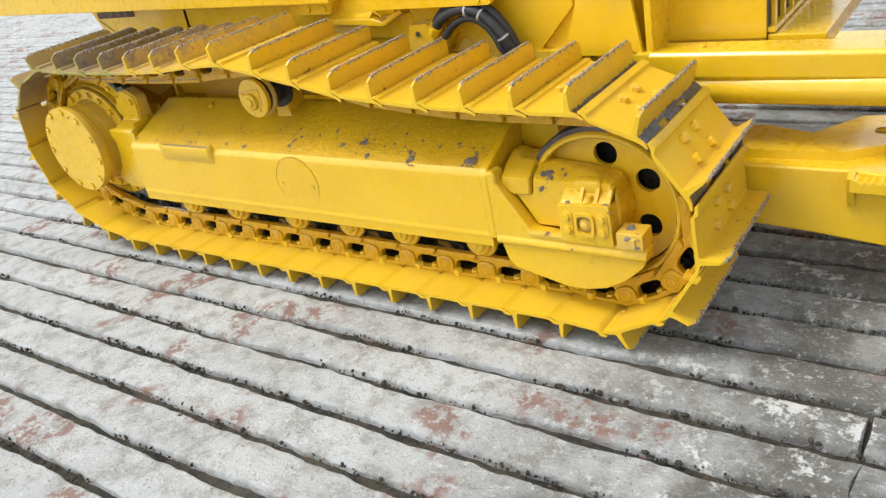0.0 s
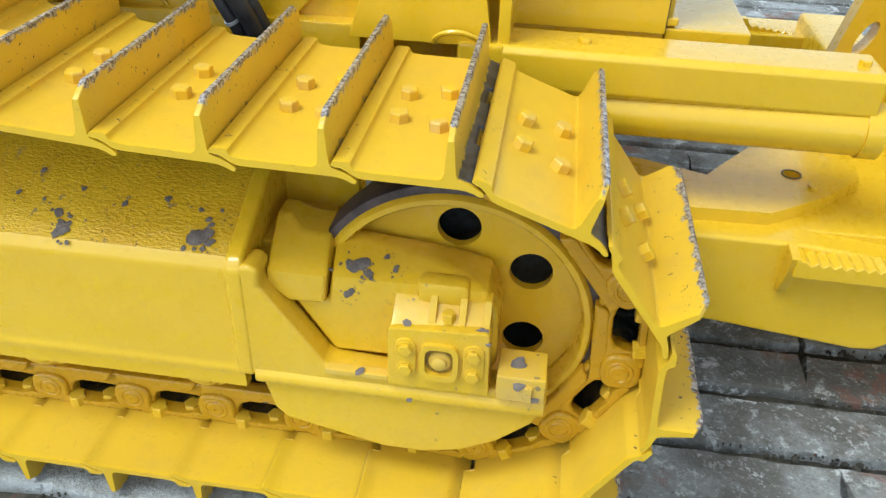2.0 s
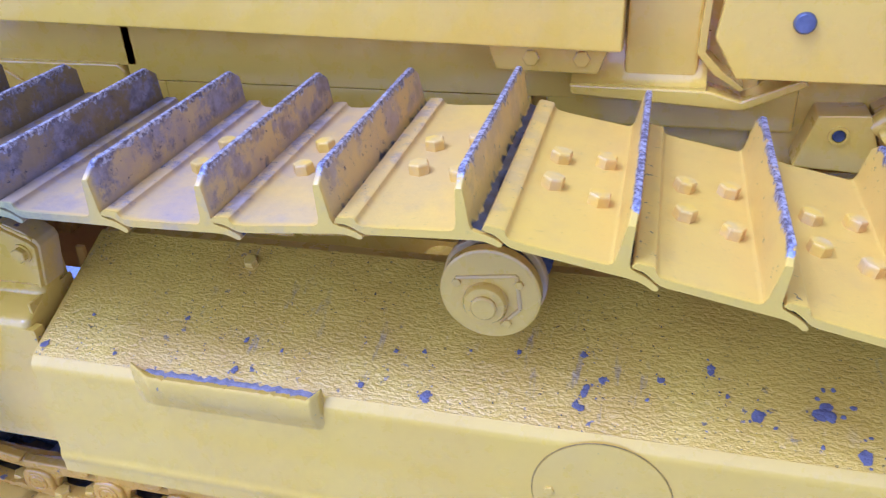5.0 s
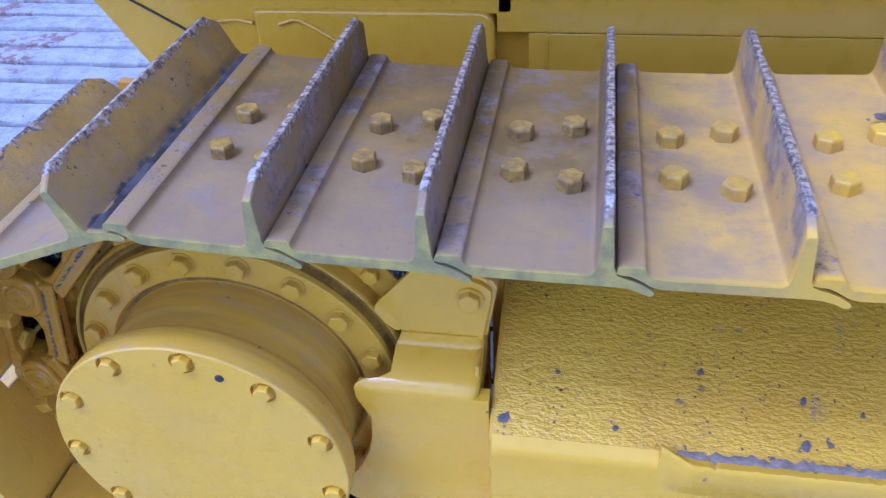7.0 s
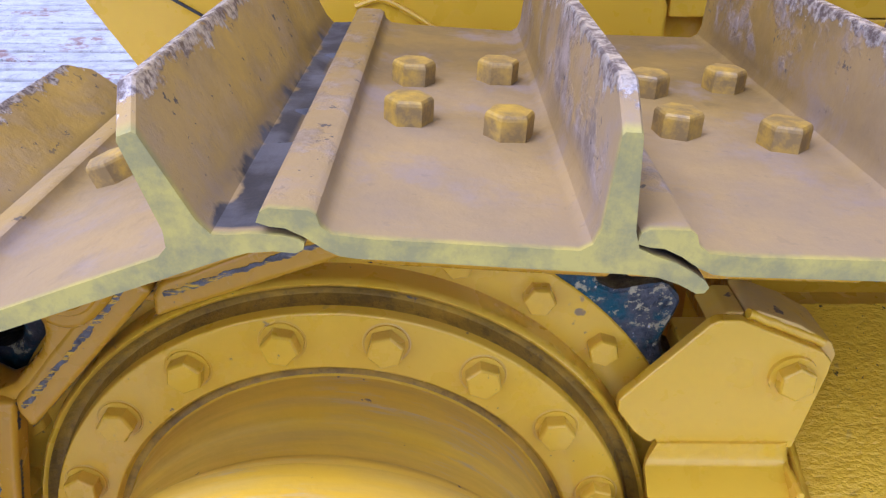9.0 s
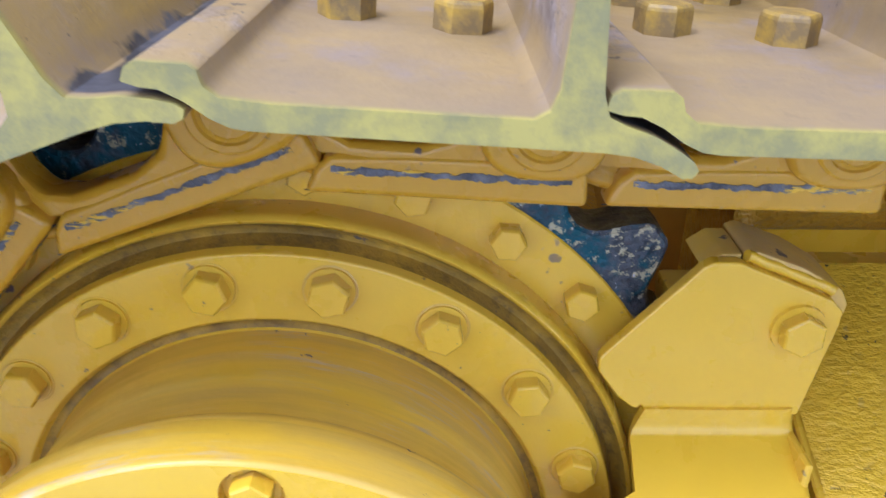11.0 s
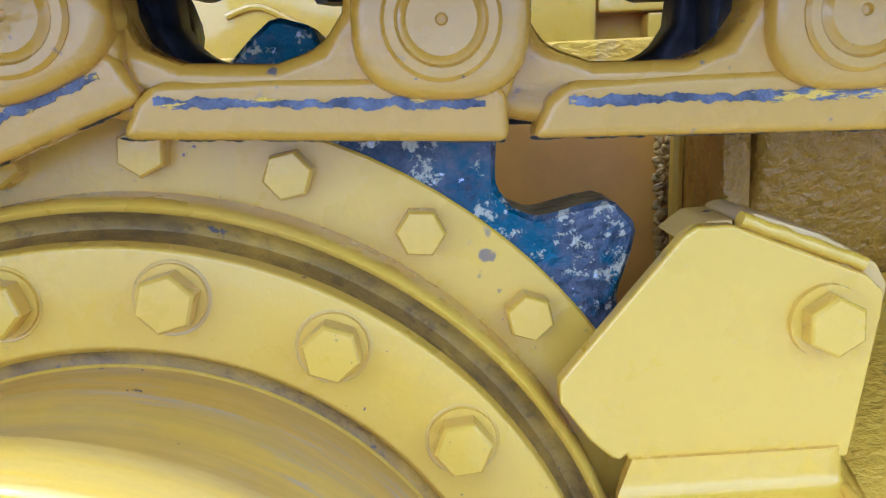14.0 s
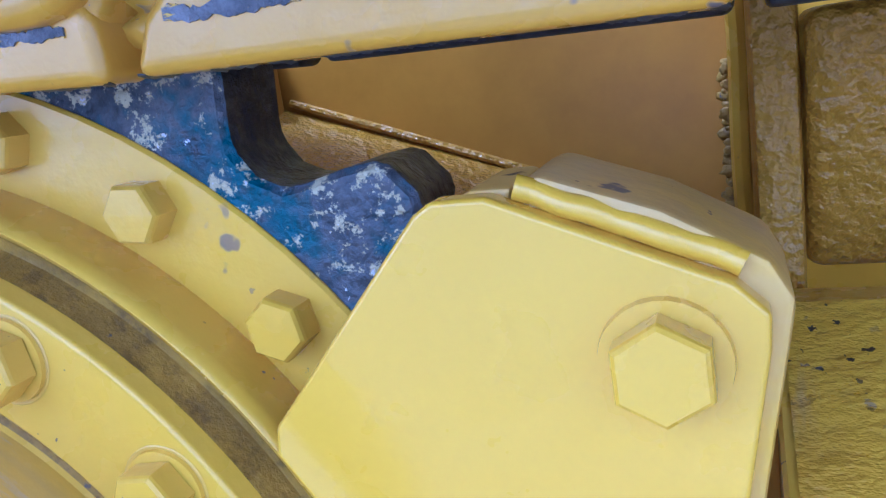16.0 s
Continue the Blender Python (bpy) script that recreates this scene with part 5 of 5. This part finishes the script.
hose([(1.868, 0.640, 1.005), (1.905, 0.625, 1.042), (1.960, 0.618, 1.072), (2.020, 0.615, 1.086), (2.085, 0.615, 1.078), (2.140, 0.618, 1.045), (2.183, 0.622, 0.995), (2.210, 0.63, 0.940), (2.230, 0.65, 0.880), (2.240, 0.68, 0.80)], 0.021, "black rubber hydraulic hose bent in an arch from the valve block", (3, 4, 6))
hose([(1.850, 0.665, 1.015), (1.895, 0.655, 1.058), (1.960, 0.648, 1.098), (2.030, 0.645, 1.110), (2.100, 0.648, 1.092), (2.155, 0.650, 1.052), (2.200, 0.655, 0.99), (2.225, 0.66, 0.93), (2.245, 0.68, 0.86), (2.252, 0.70, 0.80)], 0.020, "black rubber hydraulic hose tied beside the arched one")
hose([(1.896, 0.640, 0.955), (1.930, 0.630, 0.990), (1.985, 0.625, 1.032), (2.045, 0.624, 1.048), (2.105, 0.626, 1.030), (2.150, 0.630, 0.980), (2.178, 0.635, 0.920), (2.196, 0.65, 0.870), (2.205, 0.68, 0.80)], 0.015, "thin black hydraulic hose under the bundle", (6,))

# ---- blade lift cylinder and its guard ----
ram = thing("angle_cylinder", "yellow hydraulic cylinder with a bright chrome rod under a box guard", "hydraulic cylinder")
part("guard_beam", prism([(0.602, 0.792), (0.602, 0.866), (0.614, 0.878), (0.735, 0.878), (0.745, 0.866), (0.745, 0.778), (0.614, 0.778)], 2.782, 3.578, 0.004, None, 2, "x"), PAINT, ram)
part("barrel", rod((2.74, 0.665, 0.735), (3.572, 0.640, 0.745), 0.056, 40), PAINT, ram)
part("gland", rod((3.566, 0.640, 0.745), (3.605, 0.639, 0.7455), 0.061, 40), PAINT, ram)
part("rod", rod((3.60, 0.639, 0.7455), (3.98, 0.628, 0.750), 0.026, 28), CHROME, ram, "bright chrome piston rod")
part("rod_eye", rod((3.95, 0.62, 0.70), (3.95, 0.62, 0.80), 0.05, 24), PAINT, ram)
guard_screw = bolt_mesh("guard_screw", 0.024, 0.012, 0.0, PAINT)
for x in (2.97, 3.545):
    bolt(guard_screw, Matrix.Translation((x, 0.665, 0.877)), ram)
part("bracket", box(2.70, 2.80, 0.60, 0.80, 0.68, 0.88, 0.01), PAINT, ram)

# ---- push frame ----
push = thing("push_frame", "yellow box-section push frame arm with a serrated step", "push frame")
side = [(2.50, 0.30), (2.50, 0.498), (3.50, 0.498), (3.77, 0.470), (3.80, 0.42), (3.80, 0.30), (3.782, 0.255), (3.735, 0.222), (3.690, 0.218), (3.352, 0.257), (2.9, 0.29)]
part("box_arm", prism(side, 0.552, 0.83, 0.010, None, 3), PAINT, push)
part("front_gusset", prism([(3.36, 0.70), (3.46, 0.62), (3.80, 0.62), (3.95, 0.75), (3.95, 1.25), (3.62, 1.25)], 0.455, 0.497, 0.006, None, 2, "z"), PAINT, push)
topping = [(2.80, 0.607), (3.18, 0.612), (3.437, 0.622), (3.579, 0.722), (3.684, 0.826), (3.690, 0.880), (3.600, 0.985), (3.440, 0.960), (3.312, 0.783), (3.150, 0.840), (2.80, 0.860)]
part("top_plate", holed(topping, [circle(3.522, 0.824, 0.022, 20)], 0.497, 0.531, "z"), PAINT, push)
part("hole_rim", holed(circle(3.522, 0.824, 0.0245, 24), [circle(3.522, 0.824, 0.0215, 24)], 0.5312, 0.5335, "z"), BLACK, push, "dark worn rim of the pin hole")
part("plate_dowel", prism(circle(3.560, 0.765, 0.012, 12, 0.018), 0.529, 0.539, 0.003, None, 2, "z"), PAINT, push)
step = [(3.478, 0.445), (3.478, 0.490)]
for k in range(13):
    step += [(3.50 + 0.024 * k, 0.488), (3.512 + 0.024 * k, 0.478)]
step += [(3.82, 0.488), (3.82, 0.440)]
part("serrated_step", prism(step, 0.496, 0.556, 0.002, None, 1), PAINT, push)
part("step_rib", prism([(0.496, 0.492), (0.556, 0.498), (0.556, 0.372), (0.537, 0.374), (0.512, 0.430)], 3.468, 3.490, 0.003, None, 2, "x"), PAINT, push)
part("trunnion", rod((2.56, 0.38, 0.40), (2.56, 0.66, 0.40), 0.06, 28), PAINT, push)
far_arm = thing("push_frame", "pale yellow far arm of the push frame with a serrated step", "push frame")
part("box_arm", box(2.6, 4.1, 2.33, 2.56, 0.18, 0.395, 0.012), PAINT, far_arm)
far_step = [(3.66, 0.36), (3.66, 0.445), (3.69, 0.445)]
for k in range(12):
    far_step += [(3.70 + 0.03 * k, 0.425 - 0.004 * k), (3.715 + 0.03 * k, 0.412 - 0.004 * k)]
far_step += [(4.08, 0.37), (4.08, 0.33)]
part("serrated_step", prism(far_step, 2.36, 2.40, 0.002, None, 1), PAINT, far_arm)
part("cross_tube", box(3.92, 4.12, 1.1, 2.5, 0.20, 0.45, 0.02), PAINT, far_arm)
tower = thing("blade_tower", "yellow upright blade support plate with an oval slot", "blade support")
slot = [(3.790 + 0.022 * math.cos(a) + 0.35 * 0.05 * math.sin(a), 0.715 + 0.050 * math.sin(a)) for a in np.linspace(0, 2 * math.pi, 25)[:-1].tolist()]
part("plate", holed([(3.68, 0.20), (3.700, 0.60), (3.77, 0.90), (3.95, 1.30), (4.5, 1.30), (4.5, 0.20)], [slot], 1.36, 1.42), PAINT, tower)
# Added out of view in the blade's place, to block light at the front.
part("back_plate", box(4.05, 4.12, 0.5, 1.36, 0.0, 1.2, 0.01), PAINT, tower)
